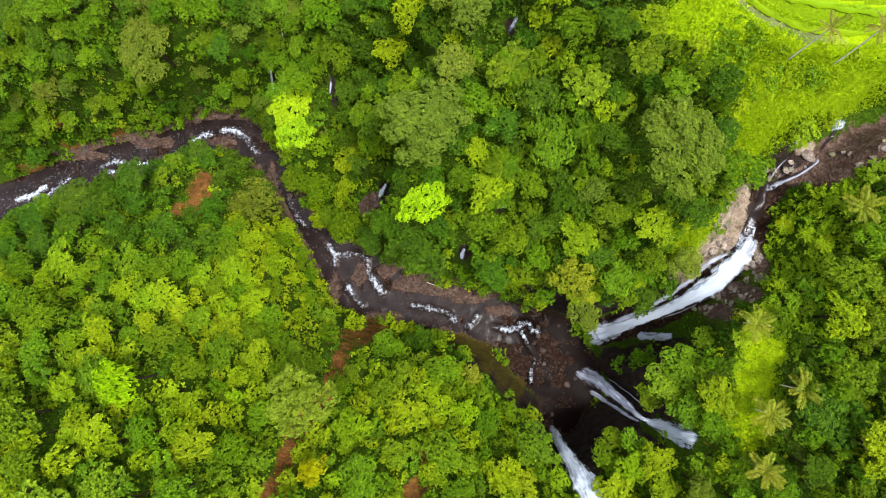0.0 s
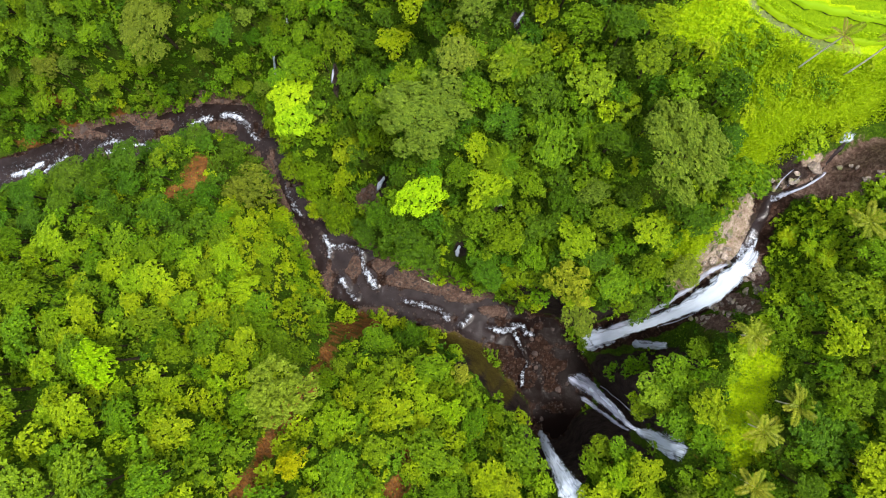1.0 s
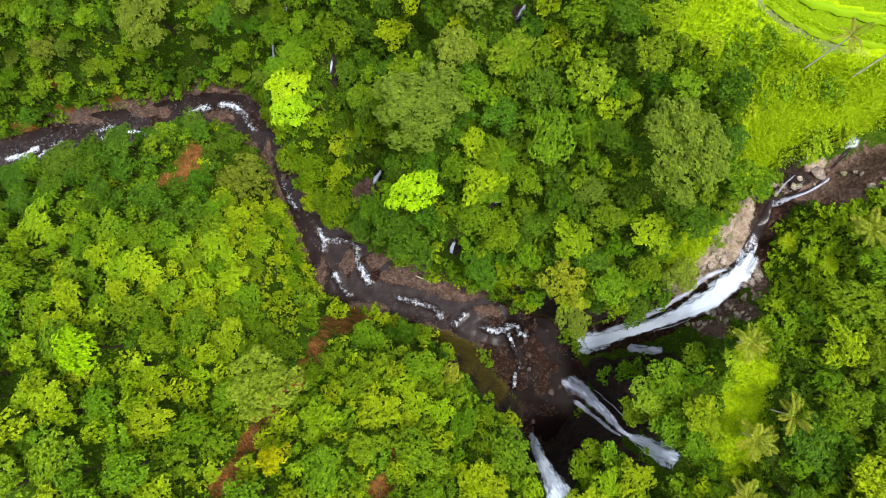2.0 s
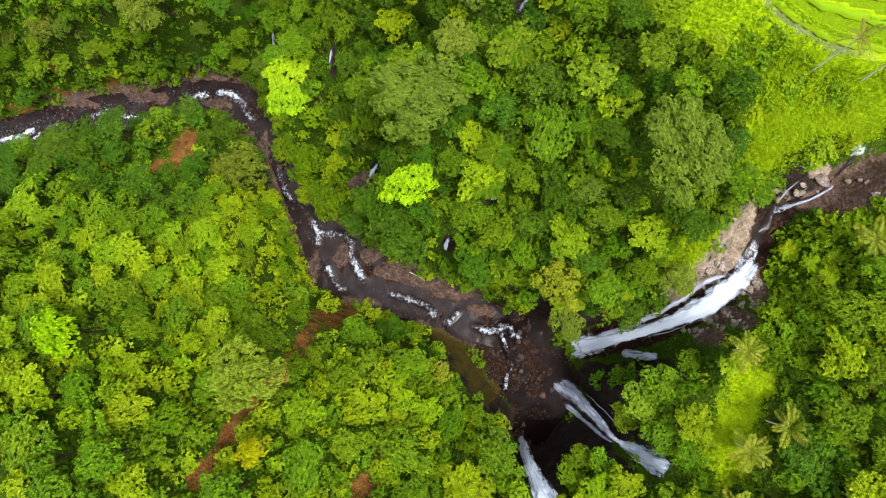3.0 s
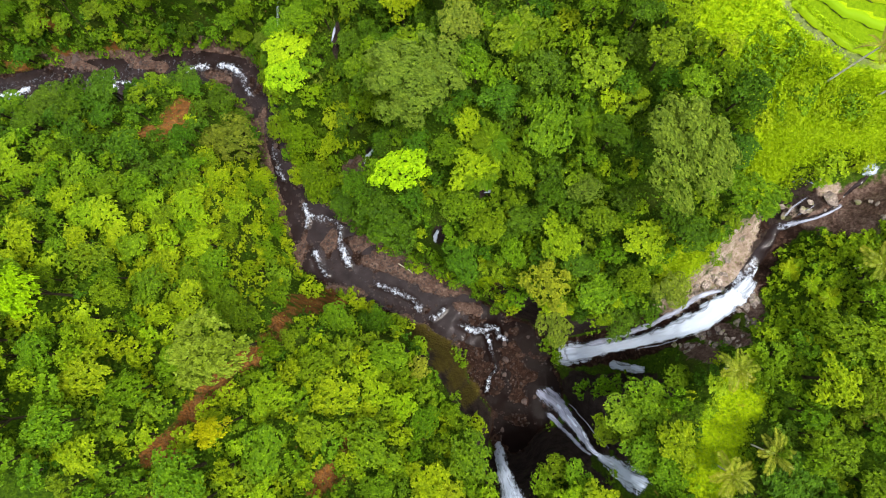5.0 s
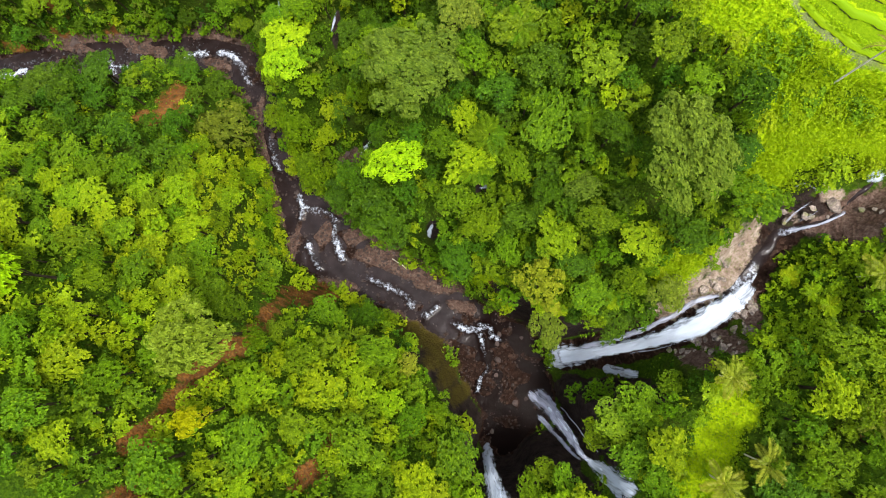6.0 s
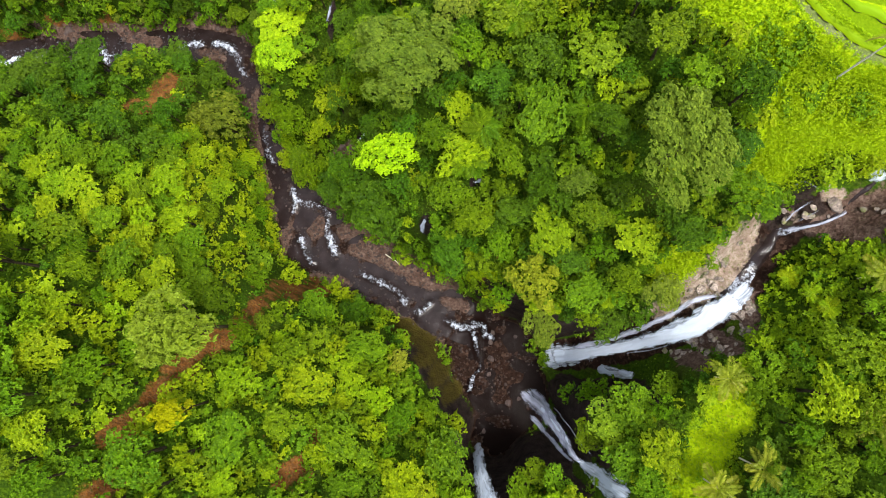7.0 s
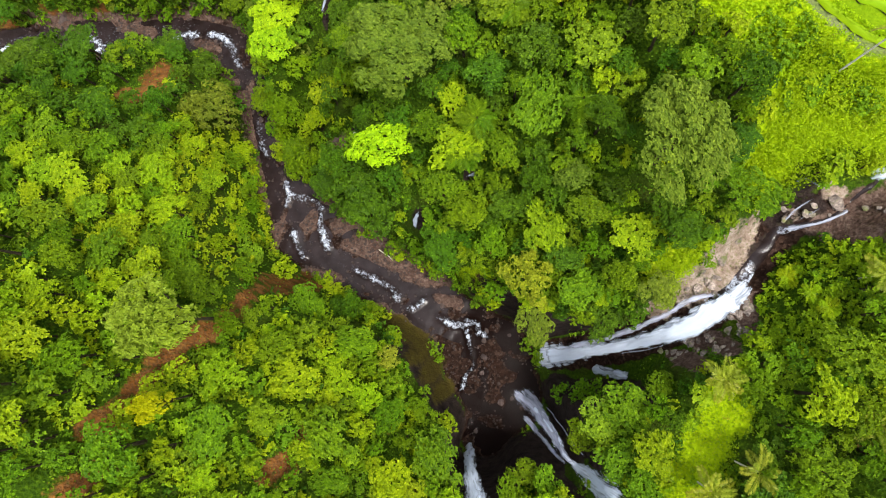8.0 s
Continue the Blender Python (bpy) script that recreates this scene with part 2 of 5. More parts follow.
GROUND, RIVER_WATER = ground_material(), river_material()
FALL_WHITE = fall_material("fall_water_white", 0.9, (0.62, 0.69, 0.80), 2.8)
FALL_CORE = fall_material("fall_water_core", 1.5, (0.70, 0.78, 0.90), 2.8)
FALL_MID = fall_material("fall_water_mid", 0.82, (0.50, 0.53, 0.66), 2.6, 1.0)
FALL_THIN = fall_material("fall_water_thin", 0.52, (0.46, 0.49, 0.60), 1.8, 1.0)

# ---- the lie of the land ----
# channels: x, y, water level, half width of the bed, width of the bank
RIVER = [(-150, 6, -6.5, 3.6, 14), (-112, 19.6, -6.0, 4.0, 13), (-97, 24.6, -5.8, 4.4, 12), (-85.6, 29.0, -5.5, 4.6, 11), (-73, 31.8, -5.3, 4.6, 10), (-66, 34.2, -5.2, 4.2, 9),
         (-60, 36.8, -5.0, 3.8, 9), (-55, 37.6, -4.8, 3.6, 9), (-49.5, 34.6, -4.6, 3.6, 8), (-43, 28, -4.2, 2.0, 7), (-39.5, 21, -3.4, 1.6, 7),
         (-36, 15, -2.8, 1.8, 7), (-31, 10, -2.0, 3.6, 7), (-25, 3.8, -1.8, 6.0, 7), (-15, 0.4, -1.5, 5.4, 8),
         (-4, -2.0, -1.0, 4.5, 7), (6, -5.4, -0.2, 4.6, 6), (14.4, -10.5, 0.0, 7.6, 5), (18.6, -16, 0.0, 6.6, 4), (17.4, -23.5, 0.0, 3.6, 3)]
STREAM = [(110, 52, 40.0, 1.2, 4), (72, 32.5, 34.0, 1.2, 4), (57, 27, 31.6, 1.4, 4), (51.5, 22.5, 30.4, 2.0, 4), (47.5, 18.2, 26.6, 2.6, 5),
          (45.6, 13.5, 25.4, 2.6, 5), (43.8, 8.2, 24.6, 3.0, 5), (39.8, 3.2, 19.8, 3.2, 4), (33.2, -2.4, 11.2, 3.0, 4), (30, -4.6, 5.2, 3.0, 4), (26, -6.6, 0.3, 2.8, 4)]
GULLY_A = [(62, -40, 38.0, 1.2, 5), (44, -28, 29.0, 1.2, 5), (35.2, -22.3, 25.2, 1.9, 4), (33.2, -22.0, 20.2, 1.9, 3), (30.6, -21.4, 14.4, 1.5, 3), (28.4, -20.2, 8.0, 1.6, 3), (25.0, -17.6, 0.3, 1.8, 3)]
GULLY_B = [(26, -60, 30.0, 1.2, 5), (20.8, -36, 25.0, 1.8, 4), (18.8, -31.3, 22.2, 2.0, 3), (17.2, -28.4, 17.0, 2.0, 3), (16.2, -26.0, 2.0, 2.0, 3)]
GULLY_C = [(38.0, -5.6, 17.0, 0.8, 2), (35.8, -6.2, 13.4, 1.0, 2.5), (33.0, -7.0, 5.4, 1.4, 2.5), (30.4, -7.1, 0.2, 1.8, 3)]
SIDE_BROOK = [(-12, 40, 17.0, 1.0, 6), (-15.5, 27, 14.0, 1.0, 5), (-17.6, 22.4, 8.5, 1.4, 4), (-21, 19, 3.5, 2.2, 5), (-26, 14, -1.0, 2.0, 5)]
GLEN = [(-20, 42, 14.0, 0.8, 5), (-24.5, 34, 7.0, 1.2, 6), (-26.5, 27, 1.5, 1.6, 6), (-31, 19.5, -2.6, 1.4, 5)]
RILL = [(-39.5, 54, 20.0, 0.6, 4), (-41, 47, 9.0, 0.8, 4), (-42, 43, 2.5, 1.0, 5), (-44.5, 36, -3.8, 1.2, 5)]
GRID_X, GRID_Y, GRID_STEP = -130, -70, 20
# upland heights every 20 m, south to north
UPLAND = np.array([
    (27, 41, 54, 62, 64, 58, 46, 34, 28, 31, 38, 47),
    (20, 36, 50, 58, 60, 55, 38, 23, 22, 29, 38, 46),
    (13, 30, 44, 53, 52, 46, 28, 11, 20, 31, 36, 44),
    (8, 18, 29, 41, 36, 22, 13, 6, 24, 32, 35, 43),
    (8, 8, 12, 21, 16, 11, 20, 18, 25, 26, 32, 41),
    (14, 5, 1, 10, 10, 9, 33, 37, 43, 45, 37, 39),
    (26, 19, 17, 24, 20, 12, 29, 41, 50, 54, 47, 43),
    (39, 40, 42, 41, 34, 27, 31, 42, 51, 55, 54, 51),
], float)
ROWS, COLS = UPLAND.shape


def channel(path, x, y):
    """Distance from the bed's edge, water level and bank width of a channel at the points x, y."""
    best = np.full(x.shape, 1e9)
    level, bank = np.zeros(x.shape), np.ones(x.shape)
    for (ax, ay, az, aw, ab), (bx, by, bz, bw, bb) in zip(path, path[1:]):
        vx, vy = bx - ax, by - ay
        u = np.clip(((x - ax) * vx + (y - ay) * vy) / (vx * vx + vy * vy), 0, 1)
        d = np.hypot(x - ax - u * vx, y - ay - u * vy) - (aw + u * (bw - aw))
        near = d < best
        best = np.where(near, d, best)
        level = np.where(near, az + u * (bz - az), level)
        bank = np.where(near, ab + u * (bb - ab), bank)
    return best, level, bank


def smooth(u):
    u = np.clip(u, 0, 1)
    return u * u * (3 - 2 * u)


def upland_weights(x, y):
    """Cubic B-spline weights of the coarse grid of upland heights."""
    def basis(f):
        return ((1 - f) ** 3 / 6, (3 * f ** 3 - 6 * f ** 2 + 4) / 6, (-3 * f ** 3 + 3 * f ** 2 + 3 * f + 1) / 6, f ** 3 / 6)
    gx = np.clip((x - GRID_X) / GRID_STEP, 1, COLS - 2.001)
    gy = np.clip((y - GRID_Y) / GRID_STEP, 1, ROWS - 2.001)
    i, j = np.floor(gx).astype(int), np.floor(gy).astype(int)
    return i, j, basis(gx - i), basis(gy - j)


def upland(x, y):
    i, j, bx, by = upland_weights(x, y)
    total = np.zeros(x.shape)
    for b in range(4):
        for a in range(4):
            total = total + UPLAND[j + b - 1, i + a - 1] * bx[a] * by[b]
    return total


def carve(h, x, y):
    for path in (GULLY_A, GULLY_B, GULLY_C, SIDE_BROOK, GLEN, RILL, STREAM, RIVER):
        d, level, bank = channel(path, x, y)
        h = level + (h - level) * smooth(d / bank)
    return h


def hills(x, y):
    """Ground height before the fine relief."""
    far = np.maximum(np.hypot(x + 15, y - 5) - 140, 0)
    return carve(upland(x, y), x, y) + 6 * np.sin(far / 90.0) * np.minimum(far / 60.0, 1)


TABLE = np.random.RandomState(7).rand(256, 256)


def grain(x, y, size):
    """Smooth value noise, -0.5 to 0.5."""
    u, v = x / size, y / size
    i, j = np.floor(u).astype(int), np.floor(v).astype(int)
    f, g = smooth(u - i), smooth(v - j)
    a, b = TABLE[i % 256, j % 256], TABLE[(i + 1) % 256, j % 256]
    c, d = TABLE[i % 256, (j + 1) % 256], TABLE[(i + 1) % 256, (j + 1) % 256]
    return (a + (b - a) * f) * (1 - g) + (c + (d - c) * f) * g - 0.5


def blobs(spots, x, y):
    """1 inside any of the round or oval spots (x, y, radius along x, radius along y), fading to 0 outside."""
    v = np.zeros(x.shape)
    x, y = x + 1.1 * grain(x + 31, y, 2.1), y + 1.1 * grain(x, y + 57, 2.1)
    for sx, sy, rx, ry in spots:
        v = np.maximum(v, np.clip(1.5 - np.hypot((x - sx) / rx, (y - sy) / ry), 0, 1))
    return v


RED_SOIL = [(-19.4, -6.6, 1.8, 1.4), (-24.0, -13.4, 1.4, 1.8), (-26.2, -18, 1.4, 1.6), (-27.6, -22, 1.4, 1.6), (-21.0, -4.6, 1.6, 1.2),
            (-22.2, -7.2, 3.0, 1.6), (-23.2, -11, 1.5, 2.6), (-25, -16, 1.8, 2.4), (-27, -20, 2.4, 1.7), (-28, -24, 1.5, 2.4), (-28.8, -28, 2.0, 1.8),
            (-9.5, -30.4, 2.0, 2.4), (-8.7, -26, 1.2, 1.2), (-52.6, 21.6, 2.6, 3.2), (-53.4, 18.4, 1.4, 1.6), (-55.2, 16.6, 2.8, 1.4), (-90.5, 38.0, 2.6, 1.0), (-88.5, 33.6, 5.0, 1.5),
            (-98.6, 29.0, 4.5, 1.2), (-78.6, 36.4, 4.4, 1.4), (-27.3, -33.6, 2, 2), (9.5, 2.0, 0.8, 0.9)]
# shade of hollows, painted near-black on the ground without relief of its own
HOLLOW_SHADE = [(-2.1, 8.3, 1.1, 1.4), (-18, 21.2, 1.8, 2.0), (-41.4, 45.2, 0.9, 2.4), (-36.2, 49.3, 0.5, 1.2), (-27.2, 39.4, 0.7, 2.6), (5.0, 15.5, 1.2, 0.6), (5.8, 41.0, 0.9, 1.8)]
BARE_ROCK = [(41.6, 12.6, 3.2, 4.6), (43.6, 16.4, 1.8, 2.4), (39.6, 8.0, 3.0, 2.6), (36.4, 4.0, 2.4, 1.3), (43.6, 17.4, 1.2, 2.0), (43.2, 0.8, 2.4, 1.1), (46.2, 5.6, 1.0, 2.6), (51.6, 23.6, 1.6, 1.1), (48.2, 20.8, 1.2, 0.8)]
WET_ROCK = [(47.6, 22.2, 2.6, 1.5), (49.6, 21.6, 2.4, 2.0), (46.9, 19.4, 1.8, 2.2), (46.2, 15.4, 1.6, 2.6), (44.6, 11.4, 1.5, 2.2)]
MOSSY_BANK = [(-2.6, -8.6, 2.4, 1.6), (0.8, -9.8, 2.6, 1.9), (2.8, -12.2, 2.2, 2.4), (5.6, -15.0, 2.0, 2.4), (8.4, -17.4, 1.8, 1.8)]
LOW_BANK = [(52.0, 15.2, 4.6, 2.8), (51.6, 9.4, 4.4, 3.6), (48.6, 5.0, 2.4, 3.0)]
BROWN_ROCK = [(46.6, 6.0, 1.2, 2.4), (43.6, 1.2, 2.2, 1.4), (41.0, -1.8, 1.6, 1.2), (53.4, 19.4, 3.0, 2.0), (56.5, 22.2, 4.4, 2.2), (61, 24.8, 5, 2.6), (-21.6, 19.0, 2.6, 2.2), (-20, 16.4, 1.6, 1.6), (66, 26, 5, 3)]
MEADOW = [(30.5, 38, 5.0, 3.4), (35.6, 34.8, 5, 3.4), (46, 40, 14, 6), (60, 42, 14, 9),
          (42.6, -18.4, 3.0, 5), (43.4, -12, 2.6, 4.5), (44.8, -7, 2.8, 3), (35.2, 8.6, 2.2, 1.2), (9, 3.0, 3, 1.2)]
BRIGHT_SLOPE = [(43, 30.5, 6.5, 6), (50, 31, 9, 4), (40.4, 24.8, 3.2, 5), (35.4, 9.6, 3.4, 3.0), (35.6, 34, 3, 2.6)]
GRAVEL_BARS = [(-24.5, 5.4, 1.7, 2.6, 0.7), (-18.4, 6.0, 2.4, 2.0, 0.8), (-13, 3.6, 4.6, 2.2, 0.8), (-6.9, 2.1, 4.4, 1.8, 0.8), (-0.9, 0.2, 4.4, 1.5, 0.8), (5.3, -2.3, 4.0, 1.2, 0.7), (7.6, -11.6, 4.6, 3.4, 0.46), (9.6, -15.2, 3.6, 4.4, 0.36),
               (16.6, -12, 4.0, 4.6, 0.28), (17.6, -20, 4.4, 5.0, 0.1), (-72.4, 35.0, 5.4, 1.5, 0.8), (-90, 32.2, 8, 1.1, 0.7), (-56.4, 34.8, 3.6, 1.3, 0.7), (-80.2, 27.4, 5, 1.2, 0.6),
               (-18.2, -3.8, 4.0, 1.3, 0.7), (-29.6, 2.6, 1.2, 3.6, 0.6), (-45, 27, 1.0, 3.6, 0.6)]


# outer edges of the rice terraces, lowest first: where each bed begins
EDGES = [[(30, 42.5), (36, 38.8), (38.8, 37.0), (42.7, 35.2), (44.5, 33.9), (49.7, 33.4), (55, 33.2), (66, 32.7), (90, 32)],
         [(30, 45), (36, 41.2), (38.6, 39.4), (41.0, 37.9), (44.4, 36.3), (47.5, 35.9), (54.7, 35.6), (66, 35.4), (90, 35)],
         [(30, 50), (37.6, 43), (42.6, 40.4), (49.9, 38.8), (54.8, 38.1), (66, 37.6), (90, 37)],
         [(30, 53), (38, 46), (44, 43), (50, 42), (66, 40.4), (90, 40)],
         [(30, 57), (40, 50), (50, 45.6), (66, 44), (90, 43.5)]]
LOWEST_BED, RISE = 45.0, 0.3


def edge(k, x):
    e = EDGES[k]
    return np.interp(x, [p[0] for p in e], [p[1] for p in e])


def terraces(h, x, y):
    """Level rice beds with bunds; also how far a point is inside them and how far above its bed's edge."""
    inside = smooth((y - edge(0, x) + 0.5) / 0.8) * smooth((x - 33.0) / 4.0) * (np.hypot(x - 50, y - 45) < 60)
    bed, past = np.full(x.shape, LOWEST_BED), y - edge(0, x)
    for k in range(1, len(EDGES)):
        d = y - edge(k, x)
        bed = np.where(d > 0, LOWEST_BED + RISE * k, bed)
        past = np.where(d > 0, d, past)
    bund = 0.4 * np.exp(-((past - 0.45) / 0.4) ** 2)
    return h + (bed + bund - h) * inside, inside, past


def land(x, y):
    x, y = np.asarray(x, float), np.asarray(y, float)
    h = hills(x, y)
    d, level, bank = channel(RIVER, x, y)
    bar = np.zeros(x.shape)
    for bx, by, rx, ry, up in GRAVEL_BARS:
        bar = np.maximum(bar, up * smooth(1.35 - np.hypot((x - bx) / rx, (y - by) / ry)))
    bed = smooth(0.6 - d / 1.6)
    h = h + bed * (bar - 0.30 + 0.66 * grain(x, y, 2.1) + 0.42 * grain(x, y, 1.0))
    ds = np.minimum.reduce([channel(p, x, y)[0] for p in (STREAM, GULLY_A, GULLY_B, GULLY_C)])
    rough = smooth(d / 4) * (1.8 * grain(x, y, 7) + 1.0 * grain(x, y, 2.6)) + smooth(ds / -2.0 + 1.2) * (0.9 * grain(x, y, 1.9) + 0.5 * grain(x, y, 0.9))
    h = h - 0.25 * smooth(0.5 - channel(STREAM[:8], x, y)[0] / 1.2)
    flat, inside, _ = terraces(h, x, y)
    return flat + rough * (1 - inside)


def heights(x, y):
    return float(land(np.array([x]), np.array([y]))[0])


def data_mesh(name, verts, quads, mat, smooth_shading=False):
    """A mesh from arrays: verts (n, 3), quads (m, 4)."""
    me = bpy.data.meshes.new(name)
    verts, quads = np.asarray(verts, np.float32), np.asarray(quads, np.int32)
    me.vertices.add(len(verts))
    me.vertices.foreach_set("co", verts.ravel())
    me.loops.add(quads.size)
    me.loops.foreach_set("vertex_index", quads.ravel())
    me.polygons.add(len(quads))
    me.polygons.foreach_set("loop_start", np.arange(0, quads.size, quads.shape[1], dtype=np.int32))
    me.polygons.foreach_set("use_smooth", np.full(len(quads), smooth_shading))
    me.materials.append(mat)
    me.update(calc_edges=True)
    return me


def mark(me, name, values):
    a = me.attributes.new(name, "FLOAT", "POINT")
    a.data.foreach_set("value", np.asarray(values, np.float32).ravel())


def part(name, me, parent, label=""):
    ob = new(name, me)
    ob.parent = parent
    if label:
        ob["label"] = label
    return ob


def grid_quads(nx, ny):
    i, j = np.meshgrid(np.arange(nx - 1), np.arange(ny - 1))
    a = (j * nx + i).ravel()
    return np.stack([a, a + 1, a + 1 + nx, a + nx], 1)


def graded(low, high, step, reach):
    inner = np.arange(low, high + step, step)
    out, s, p = [], step, 0.0
    while p < reach:
        s *= 1.22
        p += s
        out.append(p)
    out = np.array(out)
    return np.concatenate([low - out[::-1], inner, inner[-1] + out])


# ---- ground ----
gx, gy = graded(-112, 76, 0.62, 2500), graded(-46, 60, 0.62, 2500)
X, Y = np.meshgrid(gx, gy)
Z = land(X, Y)
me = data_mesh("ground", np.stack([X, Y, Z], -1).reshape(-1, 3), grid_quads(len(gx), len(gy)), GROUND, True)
dr = channel(RIVER, X, Y)[0]
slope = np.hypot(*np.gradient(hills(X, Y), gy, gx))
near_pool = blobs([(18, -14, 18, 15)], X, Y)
_, terrace_mask, past_edge = terraces(Z, X, Y)
DRY_BARS = [(b[0], b[1], b[2], b[3]) for b in GRAVEL_BARS if b[4] > 0.59]
mark(me, "soil", 0.97 * blobs(RED_SOIL, X, Y))
mark(me, "grass", np.maximum.reduce([blobs(MEADOW, X, Y), terrace_mask, blobs(BRIGHT_SLOPE, X, Y)]))
mark(me, "gravel", np.maximum(np.clip(0.9 - dr / 1.6, 0, 1), np.clip(0.55 - channel(STREAM[3:], X, Y)[0] / 2.0, 0, 1)))
mark(me, "rock", blobs(BARE_ROCK, X, Y))
# wet stream rock, plus painted shade in hollows and on steep pool walls
mark(me, "rock_and_shade", 0.9 * blobs(HOLLOW_SHADE, X, Y) + 0.62 * blobs(WET_ROCK, X, Y) + np.clip((slope - 1.7) * 0.8, 0, 0.95) * smooth(near_pool * 1.6) * (1 - blobs(BARE_ROCK, X, Y)))
mark(me, "moss", blobs(MOSSY_BANK, X, Y))
mark(me, "dirt", np.maximum.reduce([0.95 * np.clip(1.25 - np.abs(dr - 0.5) / 1.5, 0, 1) * smooth((7 - X) / 3) * smooth((Y + 0.45 * X + 9.0) / 3 + 0.8), 1.25 * blobs(BROWN_ROCK, X, Y), 1.1 * blobs(DRY_BARS, X, Y)]))
mark(me, "paddy", terrace_mask * (past_edge > 1.1) * (Y > edge(1, X)))
mark(me, "mud", 0.9 * terrace_mask * (past_edge > 0.45) * (Y < edge(1, X) - 0.1) * smooth((56 - X) / 14))
tagged(new("ground", me), "steep jungle hillsides round a gorge, red soil, grass, wet rock and painted shade", "ground", kind="structure")

# ---- terrace walls ----


def strip(name, ex, profile, mat):
    """A strip swept along the points ex: profile gives offset in y and height."""
    rows = [np.stack([ex, ey + dy, np.full(len(ex), h)], 1) for dy, h in profile]
    return data_mesh(name, np.concatenate(rows), grid_quads(len(ex), len(rows)), mat, True)


for k in range(1, 4):
    ex = np.arange(36.5, 66, 0.5)
    ey = edge(k, ex) + 0.12 * np.sin(ex * 1.7 + k) + 0.06 * np.sin(ex * 4.1)
    foot, head = LOWEST_BED + RISE * (k - 1), LOWEST_BED + RISE * k
    wall = tagged(new("terrace_wall", strip("terrace_wall", ex, [(-0.36, foot - 0.1), (-0.33, head - 0.12), (-0.30, head + 0.05)], EARTH)), "low dark earth wall of a rice terrace", "terrace wall", "rice terrace walls", "structure")
    part("grass_cap", strip("grass_cap", ex, [(-0.42, head - 0.06), (-0.1, head + 0.36), (0.4, head + 0.44), (0.9, head + 0.1)], GRASS), wall, "bright grass on the wall's top")

# ---- river ----
# lines of broken water
RAPIDS = [[(-31.4, 11.4), (-29.8, 9.2), (-29.8, 7.2)], [(-30.0, 9.4), (-27.6, 9.3)], [(-27.6, 9.3), (-24.6, 9.4), (-23.0, 8.3), (-22.7, 5.4), (-21.1, 3.3), (-19.6, 1.3)], [(-26.9, 2.4), (-25.2, -0.2), (-23.5, -1.6)],
          [(-13.6, -1.2), (-10.4, -1.8), (-7.4, -2.4), (-5.2, -3.2), (-4.2, -4.2)], [(-1.2, -5.6), (-0.2, -4.8), (0.6, -3.6)], [(3.7, -5.8), (6.8, -6.4), (9.2, -6.0), (9.9, -7.4), (10.8, -9.0), (12.0, -11.6), (12.4, -12.6)],
          [(9.4, -5.0), (11.0, -4.8), (11.8, -6.2), (13.2, -6.8)], [(12.4, -12.4), (11.6, -14.4), (11.4, -17.0)],
          [(-56.6, 37.6), (-53.4, 37.4), (-51.0, 35.8), (-50.2, 34.0), (-48.4, 32.4)], [(-84.6, 29.6), (-81.2, 30.8), (-79.6, 30.2)], [(-79.0, 30.0), (-75.2, 30.2), (-72.6, 30.2)], [(-82.6, 28.2), (-78.4, 28.8)],
          [(-104.5, 22.0), (-100.2, 23.3), (-97.9, 24.9)], [(-97, 23.2), (-92.4, 26.7)], [(-63.6, 35.2), (-61.4, 36.4), (-59.6, 36.6)], [(-41, 22.4), (-39.2, 18.8), (-37, 16.0)], [(-40.4, 20.6), (-38.4, 16.8)],
          [(24.0, -8.6), (24.4, -6.6), (26, -5.6)]]


def broken(x, y):
    """How strongly the water breaks: along the rapids' lines, fading sideways."""
    v = np.zeros(x.shape)
    for line in RAPIDS:
        d = channel([(px, py, 0, 0, 1) for px, py in line], x, y)[0]
        v = np.maximum(v, np.exp(-(d / (0.50 + 0.5 * grain(x, y, 2.3))) ** 2))
    return v


wx, wy = np.arange(-150, 34, 0.42), np.arange(-31, 40, 0.42)
X, Y = np.meshgrid(wx, wy)
d, level, bank = channel(RIVER, X, Y)
keep = d < 1.4
quads = grid_quads(len(wx), len(wy))
quads = quads[keep.ravel()[quads].all(1)]
used = np.unique(quads)
back = np.zeros(X.size, np.int64)
back[used] = np.arange(len(used))
foam = (0.48 + 0.6 * grain(X, Y, 3.1)) * broken(X, Y) + (0.10 + 0.06 * smooth((-58 - X) / 6)) * smooth(-d / 1.5) * smooth((6 - X) / 6)
Z = level - 0.12 + 0.10 * grain(X, Y, 1.1) + foam * (0.75 + 0.5 * grain(X, Y, 0.8))
me = data_mesh("river", np.stack([X, Y, Z], -1).reshape(-1, 3)[used], back[quads], RIVER_WATER, True)
mark(me, "foam", foam.ravel()[used])
# rises with x alone, from 3 to 11
mark(me, "pool_tone", smooth((X - 3) / 8).ravel()[used])
tagged(new("river", me), "dark shallow mountain river with white rapids between gravel banks", "river", kind="structure")
sx, sy = np.arange(38, 110, 0.42), np.arange(2, 54, 0.42)
X, Y = np.meshgrid(sx, sy)
d, level, bank = channel([(56.0, 26.4, 31.5, 0.6, 4), (53.4, 22.3, 30.7, 0.35, 4), (51.6, 20.2, 29.5, 0.5, 4), (49.6, 19.1, 28.2, 0.6, 4), (47.2, 18.0, 26.7, 0.9, 4), (46.2, 14.6, 25.7, 1.1, 4), (44.4, 9.6, 24.9, 1.2, 4), (42.6, 6.6, 24.0, 1.3, 4)], X, Y)
keep = d < 0.9
quads = grid_quads(len(sx), len(sy))
quads = quads[keep.ravel()[quads].all(1)]
